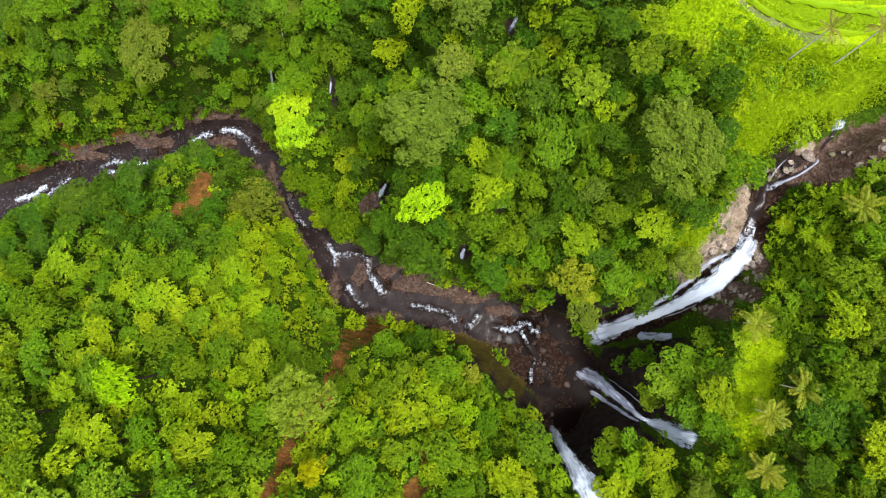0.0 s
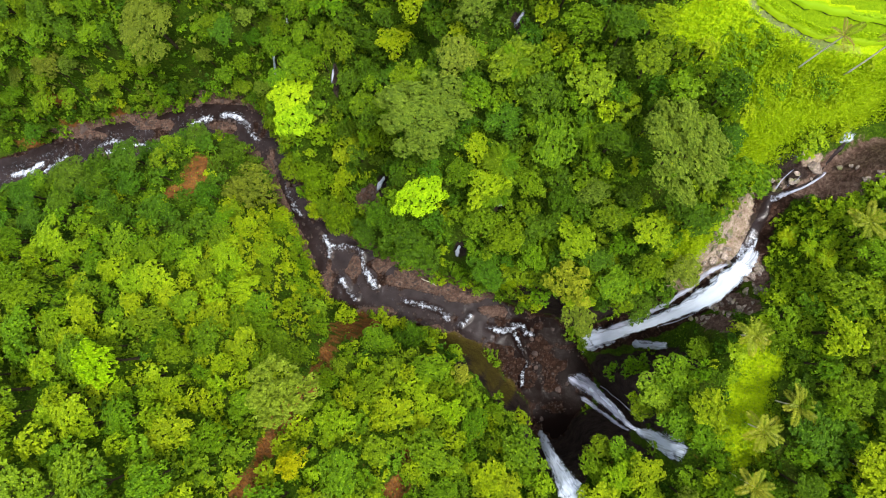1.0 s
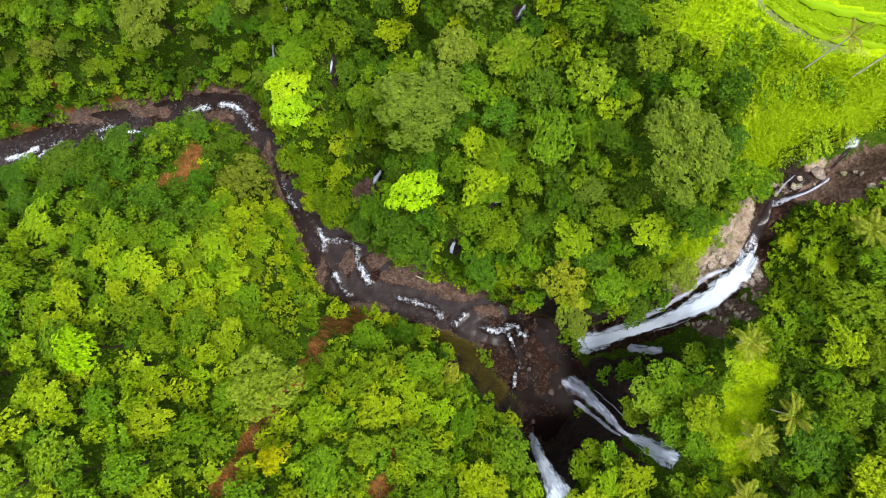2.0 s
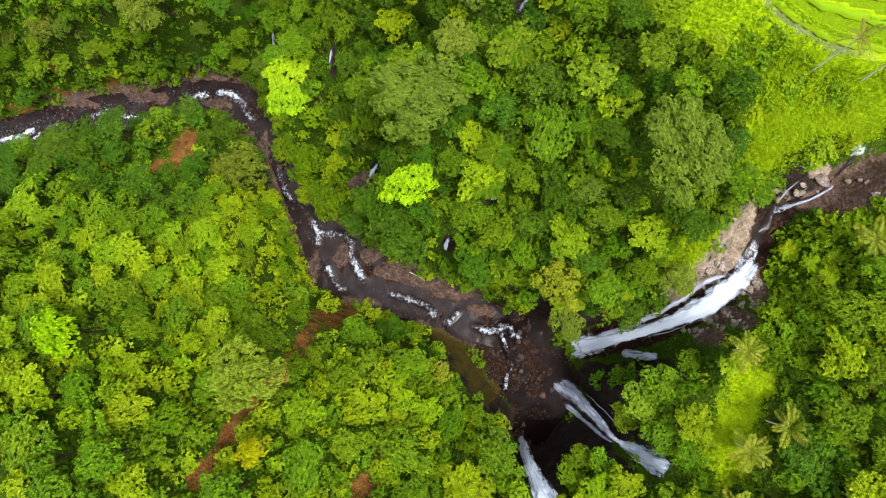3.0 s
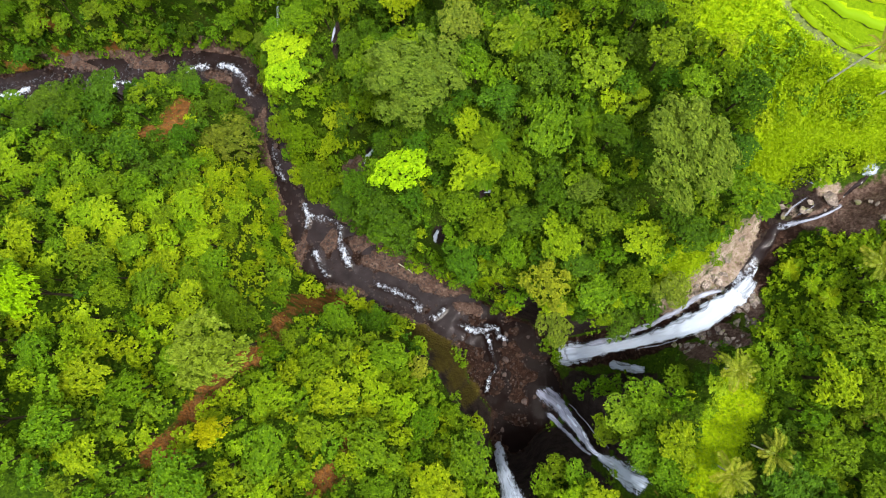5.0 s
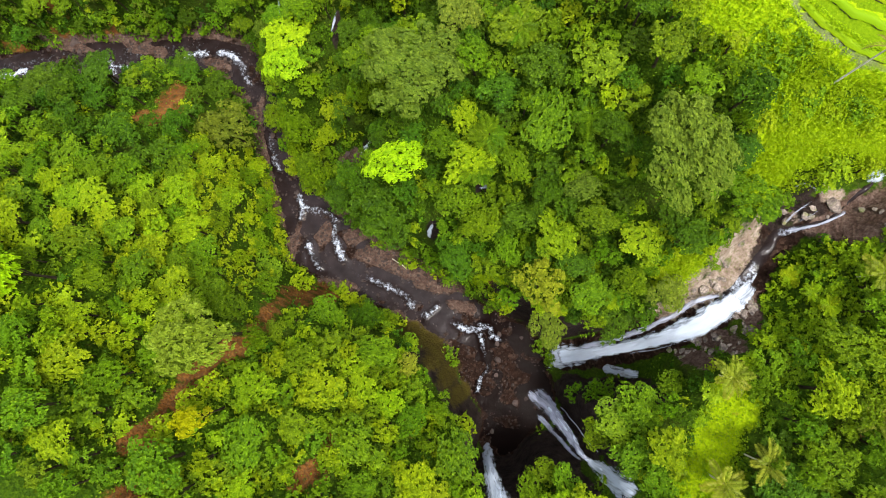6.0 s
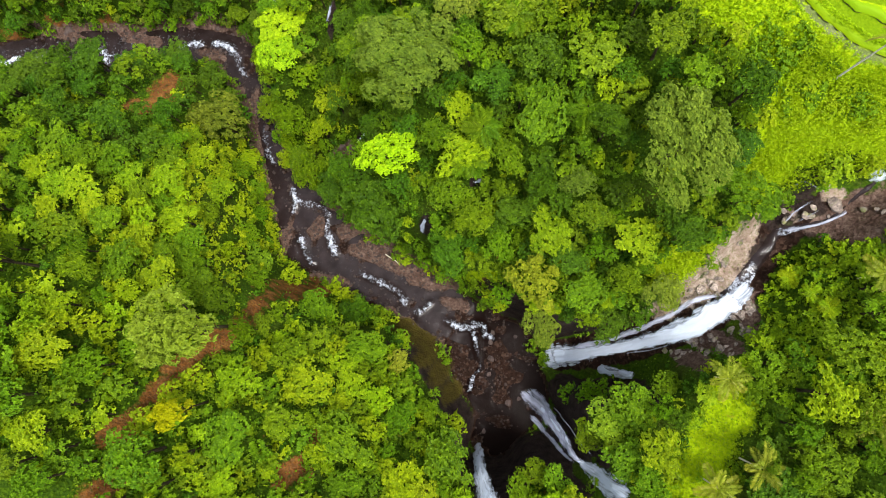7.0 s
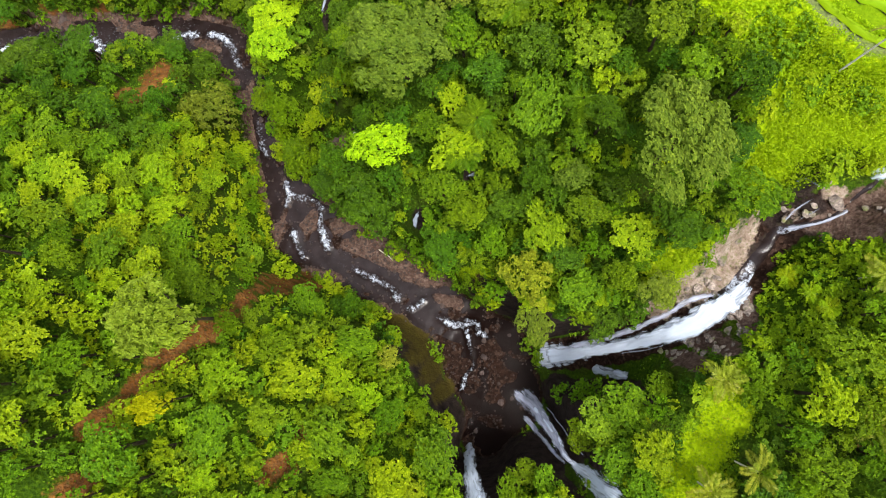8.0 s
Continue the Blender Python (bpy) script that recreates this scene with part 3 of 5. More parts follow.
used = np.unique(quads)
back = np.zeros(X.size, np.int64)
back[used] = np.arange(len(used))
Z = land(X, Y) + 0.16 - 0.75 * smooth((d + 0.55) / 1.1) + 0.10 * grain(X, Y, 1.3)
foam = np.clip(0.6 * blobs([(45.4, 11.6, 0.9, 1.8), (44.2, 9, 1.6, 1.4), (50.5, 21.6, 1.2, 0.6), (48.4, 18.8, 1.4, 0.6)], X, Y), 0, 0.6)
me = data_mesh("stream", np.stack([X, Y, Z], -1).reshape(-1, 3)[used], back[quads], RIVER_WATER, True)
mark(me, "foam", foam.ravel()[used])
tagged(new("stream", me), "shallow upper stream running over pale rock to the waterfall", "stream", kind="structure")

# ---- waterfalls ----


def curve_points(path, n):
    """Smooth points along a path of tuples."""
    p = np.array(path, float)
    p = np.concatenate([[2 * p[0] - p[1]], p, [2 * p[-1] - p[-2]]])
    out = []
    for s in np.linspace(0, len(path) - 1.0001, n):
        k = int(s)
        f = s - k
        a, b, c, e = p[k:k + 4]
        out.append(0.5 * (2 * b + (c - a) * f + (2 * a - 5 * b + 4 * c - e) * f * f + (3 * b - a - 3 * c + e) * f ** 3))
    return np.array(out)


def water_sheet(path, rng, bulge, ragged):
    """A sheet of falling water along (x, y, z, half width), bulging and torn at its edges."""
    n, m = 60, 22
    c = curve_points(path, n)
    along = np.concatenate([[0], np.cumsum(np.linalg.norm(np.diff(c[:, :3], axis=0), axis=1))])
    flow = np.gradient(c[:, :2], axis=0)
    flow /= np.linalg.norm(flow, axis=1, keepdims=True) + 1e-9
    side = np.stack([-flow[:, 1], flow[:, 0]], 1)
    u = np.linspace(-1, 1, m)
    wide = c[:, 3:4] * (1 + ragged * np.array([rng.uniform(-1, 1) for _ in range(n)])[:, None] * 0.25)
    x = c[:, 0:1] + side[:, 0:1] * u * wide + flow[:, 0:1] * bulge * (1 - u ** 2)
    y = c[:, 1:2] + side[:, 1:2] * u * wide + flow[:, 1:2] * bulge * (1 - u ** 2)
    z = c[:, 2:3] + 0.5 * bulge * (1 - u ** 2) + 0.45 * grain(u * wide * 2.0 + 40 + rng.uniform(0, 50), along[:, None] * 0.35 + 0 * u, 0.5)
    x = x + 0.35 * grain(u * wide + 9, along[:, None] + 0 * u, 1.1)
    verts = np.stack([x, y, z], -1).reshape(-1, 3)
    across = (u * wide).ravel()
    run = np.repeat(along, m)
    ends = np.minimum(smooth(along / 1.2), smooth((along[-1] - along) / 1.6 + 0.12))
    cover = ((1 - np.abs(u) ** 2.2)[None, :] * ends[:, None]).ravel()
    return verts, grid_quads(m, n), across + rng.uniform(0, 90), run, cover


def waterfall(label, sheets, seed, group=""):
    rng = random.Random(seed)
    root = tagged(new("waterfall"), label, "waterfall", group)
    root.location = sheets[0][0][-1][:3]
    for path, mat, bulge, ragged, name in sheets:
        verts, quads, across, run, cover = water_sheet(path, rng, bulge, ragged)
        me = data_mesh(name, verts - np.array(root.location), quads, mat, True)
        mark(me, "across", across)
        mark(me, "along", run)
        mark(me, "cover", cover)
        part(name, me, root)
    return root


waterfall("broad white waterfall sliding down a rock chute into the pool", [
    ([(45.4, 10.4, 25.9, 0.6), (44.5, 8.4, 25.4, 1.5), (43.1, 6.5, 24.6, 1.8), (40.6, 3.0, 21.6, 1.9), (37.2, 0.2, 17.6, 1.5), (33.6, -2.2, 12.6, 1.2), (30.2, -4.3, 7.0, 1.3), (26.8, -6.1, 2.0, 1.9), (24.6, -7.2, 0.6, 2.3), (22.6, -8.0, 0.3, 2.0)], FALL_WHITE, 0.15, 0.9, "water_sheet"),
    ([(44.3, 8.0, 25.5, 0.9), (43.0, 6.4, 24.9, 1.5), (40.6, 2.9, 22.0, 1.5), (37.2, 0.0, 18.0, 1.1), (33.6, -2.4, 13.0, 0.9), (30.2, -4.5, 7.4, 1.0), (26.8, -6.2, 2.4, 1.4), (24.4, -7.3, 0.8, 1.6)], FALL_CORE, 0.2, 0.8, "water_core"),
    ([(42.0, 8.0, 24.8, 0.35), (39.0, 6.0, 22.9, 0.55), (36.5, 2.9, 19.6, 0.5), (33.8, 0.3, 15.6, 0.5), (30.6, -2.5, 9.6, 0.6), (27.4, -4.6, 3.4, 0.7)], FALL_MID, 0.3, 0.8, "side_trickle"),
    ([(40.4, 1.0, 22.0, 0.14), (37.0, -1.6, 17.6, 0.16), (33.8, -3.6, 12.6, 0.16)], FALL_THIN, 0.2, 0.8, "side_trickle"),
], 1, "falls round the pool")
waterfall("thin grey waterfall dropping beside the broad white one", [
    ([(35.9, -6.2, 14.6, 0.4), (34.7, -6.8, 12.8, 0.8), (33.0, -7.0, 7.0, 0.95), (30.8, -7.1, 0.8, 1.0), (29.4, -7.2, 0.4, 0.9)], FALL_WHITE, 0.3, 0.6, "water_sheet"),
    ([(35.2, -6.3, 13.6, 0.2), (33.6, -6.6, 9.4, 0.3), (31.4, -6.8, 2.5, 0.4)], FALL_THIN, 0.2, 0.5, "water_core")], 2, "falls round the pool")
waterfall("two-step waterfall fanning over a dark ledge into the pool", [
    ([(35.6, -22.4, 26.6, 0.9), (34.4, -22.1, 25.0, 1.8), (33.3, -22.1, 21.4, 2.0), (32.0, -21.8, 17.6, 1.4), (30.6, -21.4, 15.6, 0.7), (29.9, -21.1, 15.2, 0.4)], FALL_WHITE, 0.4, 0.5, "upper_fan"),
    ([(30.6, -21.3, 15.7, 0.45), (29.3, -20.8, 14.9, 0.5), (28.0, -19.4, 11.8, 0.8), (26.2, -17.7, 7.6, 1.25), (24.1, -16.0, 3.0, 1.7), (22.2, -15.0, 0.5, 1.7), (21.2, -14.3, 0.3, 1.2)], FALL_MID, 0.4, 0.4, "water_sheet"),
    ([(30.8, -21.4, 15.8, 0.3), (29.4, -20.9, 15.1, 0.3), (28.1, -19.4, 12.0, 0.55), (26.3, -17.7, 7.8, 0.8), (24.2, -16.1, 3.2, 0.9)], FALL_CORE, 0.3, 0.5, "water_core"),
    ([(29.8, -21.4, 15.0, 0.25), (29.0, -21.5, 14.2, 0.3), (27.6, -21.0, 10.5, 0.4), (25.4, -19.7, 5.0, 0.55), (23.1, -18.3, 0.8, 0.65)], FALL_MID, 0.2, 0.6, "side_trickle"),
    ([(31.6, -19.8, 17.4, 0.12), (29.4, -18.2, 13.2, 0.16), (27.5, -16.5, 8.4, 0.16), (26.0, -15.4, 4.0, 0.12)], FALL_THIN, 0.1, 0.6, "side_trickle")], 3, "falls round the pool")
waterfall("white waterfall plunging into the dark head of the gorge", [
    ([(20.0, -33.6, 24.4, 1.7), (18.8, -31.3, 23.0, 2.0), (17.7, -29.6, 21.0, 2.0), (16.7, -28.2, 18.0, 1.6), (15.9, -26.8, 14.5, 1.25), (15.4, -25.8, 9.0, 1.0), (15.2, -25.0, 3.0, 0.6)], FALL_WHITE, 0.4, 0.4, "water_sheet"),
    ([(18.8, -31.4, 23.3, 1.4), (17.7, -29.7, 21.4, 1.4), (16.6, -28.3, 18.3, 1.1), (15.8, -26.9, 14.8, 0.9), (15.3, -25.9, 9.2, 0.5)], FALL_WHITE, 0.4, 0.4, "water_core")], 4, "falls round the pool")


def trickle(label, path, seed, water=FALL_WHITE):
    return waterfall(label, [(path, water, 0.15, 0.4, "water_sheet")], seed, "small falls in the forest")


def on_land(points, lift):
    return [(x, y, heights(x, y) + lift, w) for x, y, w in points]


trickle("small white fall on red rock between the trees", on_land([(-17.2, 22.8, 0.35), (-17.9, 21.8, 0.5), (-18.7, 20.9, 0.55), (-19.3, 20.2, 0.5)], 0.7), 11)
trickle("thin white fall on a leafy bank", on_land([(-40.5, 47.4, 0.25), (-41.1, 46.0, 0.3), (-41.7, 44.6, 0.36), (-42.2, 43.2, 0.4)], 1.3), 12)
trickle("thin white fall on a leafy bank", on_land([(-36.4, 50.2, 0.25), (-36.0, 49.2, 0.3), (-35.6, 48.2, 0.3)], 1.0), 13, FALL_MID)
trickle("thin grey fall in a dark cleft", on_land([(-27.0, 41.2, 0.22), (-27.2, 39.8, 0.25), (-27.4, 38.4, 0.2)], 1.2), 19, FALL_MID)
trickle("small white fall in a dark hollow of the bank", on_land([(-1.8, 9.2, 0.25), (-2.0, 8.6, 0.35), (-2.2, 7.9, 0.45), (-2.4, 7.3, 0.5)], 0.8), 14)
trickle("thin grey fall between the trees", on_land([(6.6, 42.6, 0.35), (6.0, 41.4, 0.4), (5.2, 40.0, 0.4)], 1.2), 15, FALL_MID)
trickle("white chute of the upper stream beside a pale boulder", on_land([(53.6, 22.6, 0.22), (53.2, 21.6, 0.25), (51.8, 20.1, 0.24), (50.0, 19.2, 0.3), (47.4, 18.2, 0.4)], 0.3), 16, FALL_MID)
trickle("white fall of the upper stream under the bank", [(56.0, 27.3, 33.8, 0.7), (55.3, 26.7, 33.2, 0.9), (54.6, 26.1, 32.4, 0.8)], 17)
for k, path in enumerate(([(49.4, 22.8, 0.12), (48.5, 21.4, 0.2), (47.8, 20.0, 0.24), (47.2, 18.9, 0.2)], [(50.8, 22.0, 0.12), (49.8, 20.8, 0.18), (48.8, 19.6, 0.2)], [(50.0, 23.5, 0.14), (48.0, 23.8, 0.2), (46.2, 23.5, 0.2), (44.8, 22.6, 0.16)])):
    trickle("thread of water running over dark wet rock", on_land(path, 0.25), 24 + k, FALL_THIN)
trickle("thin fall among ferns", on_land([(5.9, 16.0, 0.3), (5.2, 15.6, 0.35), (4.2, 15.2, 0.2)], 0.9), 18)

# ---- leaves, trunks and crowns ----


def leaf_quads(rs, centres, normals, size, aspect=0.68, bend=0.25):
    """Kite-shaped bent leaves at centres, facing along normals; returns verts (n, 4, 3)."""
    n = len(centres)
    nrm = normals / (np.linalg.norm(normals, axis=1, keepdims=True) + 1e-9)
    t = np.cross(nrm, rs.normal(size=(n, 3)))
    t /= np.linalg.norm(t, axis=1, keepdims=True) + 1e-9
    b = np.cross(nrm, t)
    s = size[:, None]
    v = np.empty((n, 4, 3))
    v[:, 0] = centres - t * s * 0.5
    v[:, 1] = centres - b * s * aspect * 0.5 + nrm * s * bend * 0.3
    v[:, 2] = centres + t * s * 0.5 - nrm * s * bend
    v[:, 3] = centres + b * s * aspect * 0.5 + nrm * s * bend * 0.3
    return v


def tube(path, sides=6):
    """Quads of a tapered tube along (x, y, z, radius)."""
    p = np.array(path, float)
    along = np.gradient(p[:, :3], axis=0)
    along /= np.linalg.norm(along, axis=1, keepdims=True) + 1e-9
    ref = np.where(np.abs(along[:, 2:3]) > 0.9, [[1.0, 0, 0]], [[0, 0, 1.0]])
    a = np.cross(along, ref)
    a /= np.linalg.norm(a, axis=1, keepdims=True) + 1e-9
    b = np.cross(along, a)
    ang = np.linspace(0, 2 * np.pi, sides, endpoint=False)
    ring = a[:, None, :] * np.cos(ang)[None, :, None] + b[:, None, :] * np.sin(ang)[None, :, None]
    verts = (p[:, None, :3] + ring * p[:, None, 3:4]).reshape(-1, 3)
    quads = [(k * sides + i, k * sides + (i + 1) % sides, (k + 1) * sides + (i + 1) % sides, (k + 1) * sides + i) for k in range(len(p) - 1) for i in range(sides)]
    return verts, np.array(quads)


def joined(pieces):
    verts, quads, base = [], [], 0
    for v, q in pieces:
        verts.append(v)
        quads.append(q + base)
        base += len(v)
    return np.concatenate(verts), np.concatenate(quads)


def foliage(rs, lumps, spread, tuft, leaves, flat, cull=True):
    """Tufts of leaves over rounded lumps (x, y, z, r): verts, quads and the tone of each tuft at its verts."""
    balls = np.array(lumps, float)
    centres, axes = [], []
    for x, y, z, r in lumps:
        c = np.array([x, y, z])
        n = max(2, int(spread * r * r / (tuft * tuft)))
        d = rs.normal(size=(n, 3))
        d[:, 2] += 0.75
        d /= np.linalg.norm(d, axis=1, keepdims=True)
        pos = c + d * r * (0.74 + 0.3 * rs.rand(n, 1)) * np.array([1, 1, 0.85])
        if cull:
            gap = np.linalg.norm(pos[:, None] - balls[None, :, :3], axis=2) / balls[None, :, 3]
            ok = (gap.min(1) > 0.62) & (d[:, 2] > -0.45)
            pos, d = pos[ok], d[ok]
        centres.append(pos)
        axes.append(d)
    c, d = np.concatenate(centres), np.concatenate(axes)
    n = len(c)
    a = d * 0.9 + np.array([0, 0, flat]) + rs.normal(size=(n, 3)) * 0.17
    a /= np.linalg.norm(a, axis=1, keepdims=True)
    t = np.cross(a, rs.normal(size=(n, 3)))
    t /= np.linalg.norm(t, axis=1, keepdims=True) + 1e-9
    b = np.cross(a, t)
    turn = (np.arange(leaves)[None] + rs.uniform(-0.35, 0.35, (n, leaves))) * 2 * np.pi / leaves
    rise = rs.uniform(0.0, 0.55, (n, leaves))[..., None]
    out = t[:, None] * np.cos(turn)[..., None] + b[:, None] * np.sin(turn)[..., None]
    way = a[:, None] * np.sin(rise) + out * np.cos(rise)
    side = np.cross(a[:, None], out)
    size = (tuft * rs.uniform(0.7, 1.25, n)[:, None] * rs.uniform(0.75, 1.2, (n, leaves)))[..., None]
    c, lift = c[:, None], a[:, None]
    v = np.stack([c - way * 0.06 * size, c + (way * 0.52 - side * 0.37 + lift * 0.12) * size,
                  c + way * size - np.array([0, 0, 0.22]) * size, c + (way * 0.52 + side * 0.37 + lift * 0.12) * size], 2)
    tone = np.repeat(rs.rand(n), leaves * 4)
    return v.reshape(-1, 3), np.arange(4 * n * leaves).reshape(-1, 4), tone


def foliage_mesh(name, mat, *how):
    v, q, tone = foliage(*how)
    me = data_mesh(name, v, q, mat)
    mark(me, "tone", tone)
    return me


def make_tree(name, seed, leaf, radius, height, lumps, lump_size, spread, tuft, dome=0.62, flat=0.25, label="", leaves=4):
    """A broadleaf tree: tapered trunk and limbs, uneven crown of leafy lumps with gaps. Stands at the origin."""
    rs = np.random.RandomState(seed)
    root = tagged(new(name), label, "tree")
    top = height - radius * dome
    spots, limbs = [], []
    p2, p3 = rs.uniform(0, 6.28, 2)
    for k in range(lumps):
        ang = k * 2.399963 + rs.uniform(-0.5, 0.5)
        lobe = 0.88 + 0.14 * math.sin(2 * ang + p2) + 0.12 * math.sin(3 * ang + p3)
        out = radius * lobe * np.sqrt((k + 0.4) / lumps) * rs.uniform(0.78, 1.06)
        r = radius * lump_size * rs.uniform(0.6, 1.3)
        x, y = out * np.cos(ang), out * np.sin(ang)
        z = top + radius * dome * np.sqrt(max(0.0, 1 - (out / (1.15 * radius)) ** 2)) - 0.75 * r + rs.uniform(-0.3, 0.2) * radius * 0.6
        spots.append((x, y, z, r))
        if k % max(1, lumps // 6) == 0:
            limbs.append((x, y, z))
    crown = foliage_mesh("crown", leaf, rs, spots, spread, tuft, leaves, flat)
    fork = max(0.35 * height, height - 1.9 * radius)
    w = 0.05 * radius + 0.06
    sway = rs.uniform(-0.3, 0.3, 2)
    pieces = [tube([(0, 0, -0.8, w * 1.5), (0.1 * sway[0], 0.1 * sway[1], 0.4, w * 1.1), (sway[0], sway[1], fork, w * 0.8), (sway[0], sway[1], top, w * 0.35)])]
    for x, y, z in (limbs if height > 5 else limbs[:2]):
        pieces.append(tube([(sway[0], sway[1], fork, w * 0.5), (x * 0.45, y * 0.45, fork * 0.45 + z * 0.55, w * 0.36), (x, y, z, w * 0.14)], 5))
    part("trunk", data_mesh("trunk", *joined(pieces), BARK, True), root)
    part("crown", crown, root)
    return root


# radius, height, lumps, lump size, tufts, tuft size, dome
KINDS = {
    "mid": [(3, 7, 20, 0.34, 4.2, 0.32, 0.75), (3, 9, 15, 0.38, 4.2, 0.38, 0.9), (3, 6, 24, 0.29, 4.2, 0.29, 0.65), (3, 7.5, 18, 0.33, 4.2, 0.34, 1)],
    "bright": [(3, 7, 22, 0.31, 4.2, 0.30, 0.8), (3, 8, 16, 0.36, 4.2, 0.34, 0.95), (3, 6.5, 20, 0.32, 4.2, 0.28, 0.7)],
    "dark": [(3, 7, 20, 0.34, 4.4, 0.37, 0.75), (3, 9, 24, 0.29, 4.4, 0.33, 0.85)],
    "pale": [(3, 9, 20, 0.31, 4.4, 0.29, 0.7)],
    "olive": [(3, 8, 26, 0.27, 4.4, 0.28, 0.75)],
    "giant": [(6.5, 15, 60, 0.2, 5.0, 0.32, 0.8), (6.5, 15, 54, 0.22, 5.0, 0.32, 0.85)],
    "tall": [(4.7, 16, 40, 0.22, 5.6, 0.33, 0.75)],
    "gold": [(3, 7, 24, 0.28, 4.4, 0.3, 0.75)],
    "yellow": [(3, 7, 22, 0.28, 4.4, 0.3, 0.75)],
    "vivid": [(3, 7, 30, 0.27, 4.4, 0.3, 0.8)],
}
LABELS = {"mid": "mid-green broadleaf tree with a lumpy crown in the jungle", "bright": "bright yellow-green broadleaf tree with a dense rounded crown",
          "dark": "dark green broadleaf tree standing in the shade of the gorge", "pale": "tall pale green tree with an open feathery crown",
          "olive": "large olive-grey tree with a fine-leaved crown", "giant": "huge olive-grey tree with a wide fine-leaved crown", "tall": "tall pale green tree standing over the others",
          "gold": "golden yellow-green tree with loose foliage", "yellow": "small tree with yellow young leaves", "vivid": "vivid light green tree with a dense tufted crown"}
STOCK = {}
for kind, forms in KINDS.items():
    STOCK[kind] = []
    for k, (radius, height, lumps, lump_size, spread, tuft, dome) in enumerate(forms):
        t = make_tree("broadleaf_tree", len(STOCK) * 17 + k, LEAF[{"giant": "olive", "tall": "pale"}.get(kind, kind)], radius, height, lumps, lump_size, spread, tuft, dome, label=LABELS[kind])
        t["group"] = "trees of the gorge"
        STOCK[kind].append((t, radius, height))
# kept free of trees: the falls and their brinks
planted = [(25, -4.5, 2.2), (24, -10, 2.0), (30.4, -21.4, 2.0), (28, -19.5, 2.4), (32.4, -21.9, 2.4), (34.6, -22.4, 2.4), (17, -29, 2.6), (18.6, -31.2, 2.4), (33.6, -6.8, 2.0), (31.4, -7.4, 2.0), (39.4, -16.5, 2.4), (39.6, -20.0, 2.2), (40.0, -12.4, 2.0), (-18.2, 21.2, 2.8), (-21.4, 20.2, 2.4), (-19.6, 18.2, 2.4), (-17.6, 17.2, 2.4), (-22.4, 17.8, 2.0), (-49.8, 20.2, 2.6), (-52.6, 22.0, 3.0), (-53.2, 19.0, 2.4), (-55.2, 16.8, 2.6), (-41.0, 46.2, 1.6), (-41.8, 43.8, 1.7), (-42.4, 41.6, 1.6), (-36.0, 48.6, 1.4), (-27.2, 39.0, 1.3), (-27.6, 37.0, 1.2),
           (-2.6, 9.4, 1.8), (6.0, 41.2, 1.5), (5.0, 39.2, 1.3), (5.0, 15.4, 1.4), (-38.6, 40.6, 1.4), (-16.2, 18.6, 2.2), (-1.4, 6.8, 1.4), (43.6, 1.4, 1.8), (46.4, 5.0, 1.6), (45.0, 3.2, 1.6), (2.8, -11.6, 1.5), (5.2, -14.2, 1.5), (7.4, -16.8, 1.2)]
first_use = {}
rnd = random.Random(5)
uneven = random.Random(8)


def plant(kind, x, y, radius, top=None, height=None, label=""):
    """One tree of a kind at x, y, standing on the ground, with its crown's top at the height top."""
    form = rnd.randrange(len(STOCK[kind]))
    src, r0, h0 = STOCK[kind][form]
    z = heights(x, y)
    tall = (top - z) if top is not None else height
    tall = max(tall, radius * 1.15)
    s, e = radius / r0, uneven.uniform(-0.2, 0.2)
    m = Matrix.LocRotScale((x, y, z), Euler((0, 0, rnd.uniform(0, 6.28))), (s * (1 + e), s * (1 - e), tall / h0))
    if (kind, form) not in first_use:
        src.matrix_basis = m
        first_use[(kind, form)] = ob = src
    else:
        back = src.matrix_basis.copy()
        src.matrix_basis = Matrix()
        ob = copy_thing(src, m)
        src.matrix_basis = back
    if label:
        ob["label"] = label
    planted.append((x, y, radius))
    return ob


# trees that can be told apart
plant("giant", -7.4, 26.2, 6.8, top=41.6, label="huge olive-green spreading tree above the brook")
plant("giant", 27.7, 21.2, 6.3, top=47.6, label="huge grey-green domed tree at the meadow's edge")
plant("vivid", -48.1, -11.7, 3.0, top=48.2, label="round bright green tree above the other crowns")
plant("tall", -23.0, -13.4, 4.7, top=50.4, label="tall pale grey-green tree beside the red path")
plant("vivid", -8.0, 15.8, 3.9, top=30.4, label="vivid yellow-green tree over the small fall")
plant("mid", -25.6, 14.0, 3.3, top=12.6, label="round green tree on the river bank")
plant("olive", -41.8, 18.4, 5.0, top=16.0, label="broad light green tree at the river's bend")
plant("vivid", -34.6, 36.0, 4.2, top=17.4)
plant("vivid", -33.6, 31.0, 3.6, top=14.6)
plant("gold", 16.1, 3.6, 3.9, top=28.4, label="yellowish tree with loose foliage above the cliff")
plant("yellow", -22.3, -23.5, 2.0, top=44.6, label="small golden tree beside the red path")
plant("dark", -10.2, 8.4, 4.8, top=23.6)
plant("mid", -17.0, -26.0, 3.4, top=38.6)
plant("dark", -10.6, -8.1, 2.8, top=11.5, label="small dark tree on the shaded bank")
plant("giant", -59.9, 46.3, 6.2, top=24.5, label="large dark olive tree on the far bank")
plant("olive", -0.4, 41.6, 3.6, top=43.0)
plant("mid", 13.9, 37.0, 3.0, top=48.0)
plant("dark", -55.5, 28.8, 3.2, top=6.5)
plant("dark", -60.5, 27.0, 2.8, top=4.5)
plant("dark", -72, 16.5, 3.4, top=21.0)
plant("mid", 30.9, -12.6, 3.4, top=24.0)
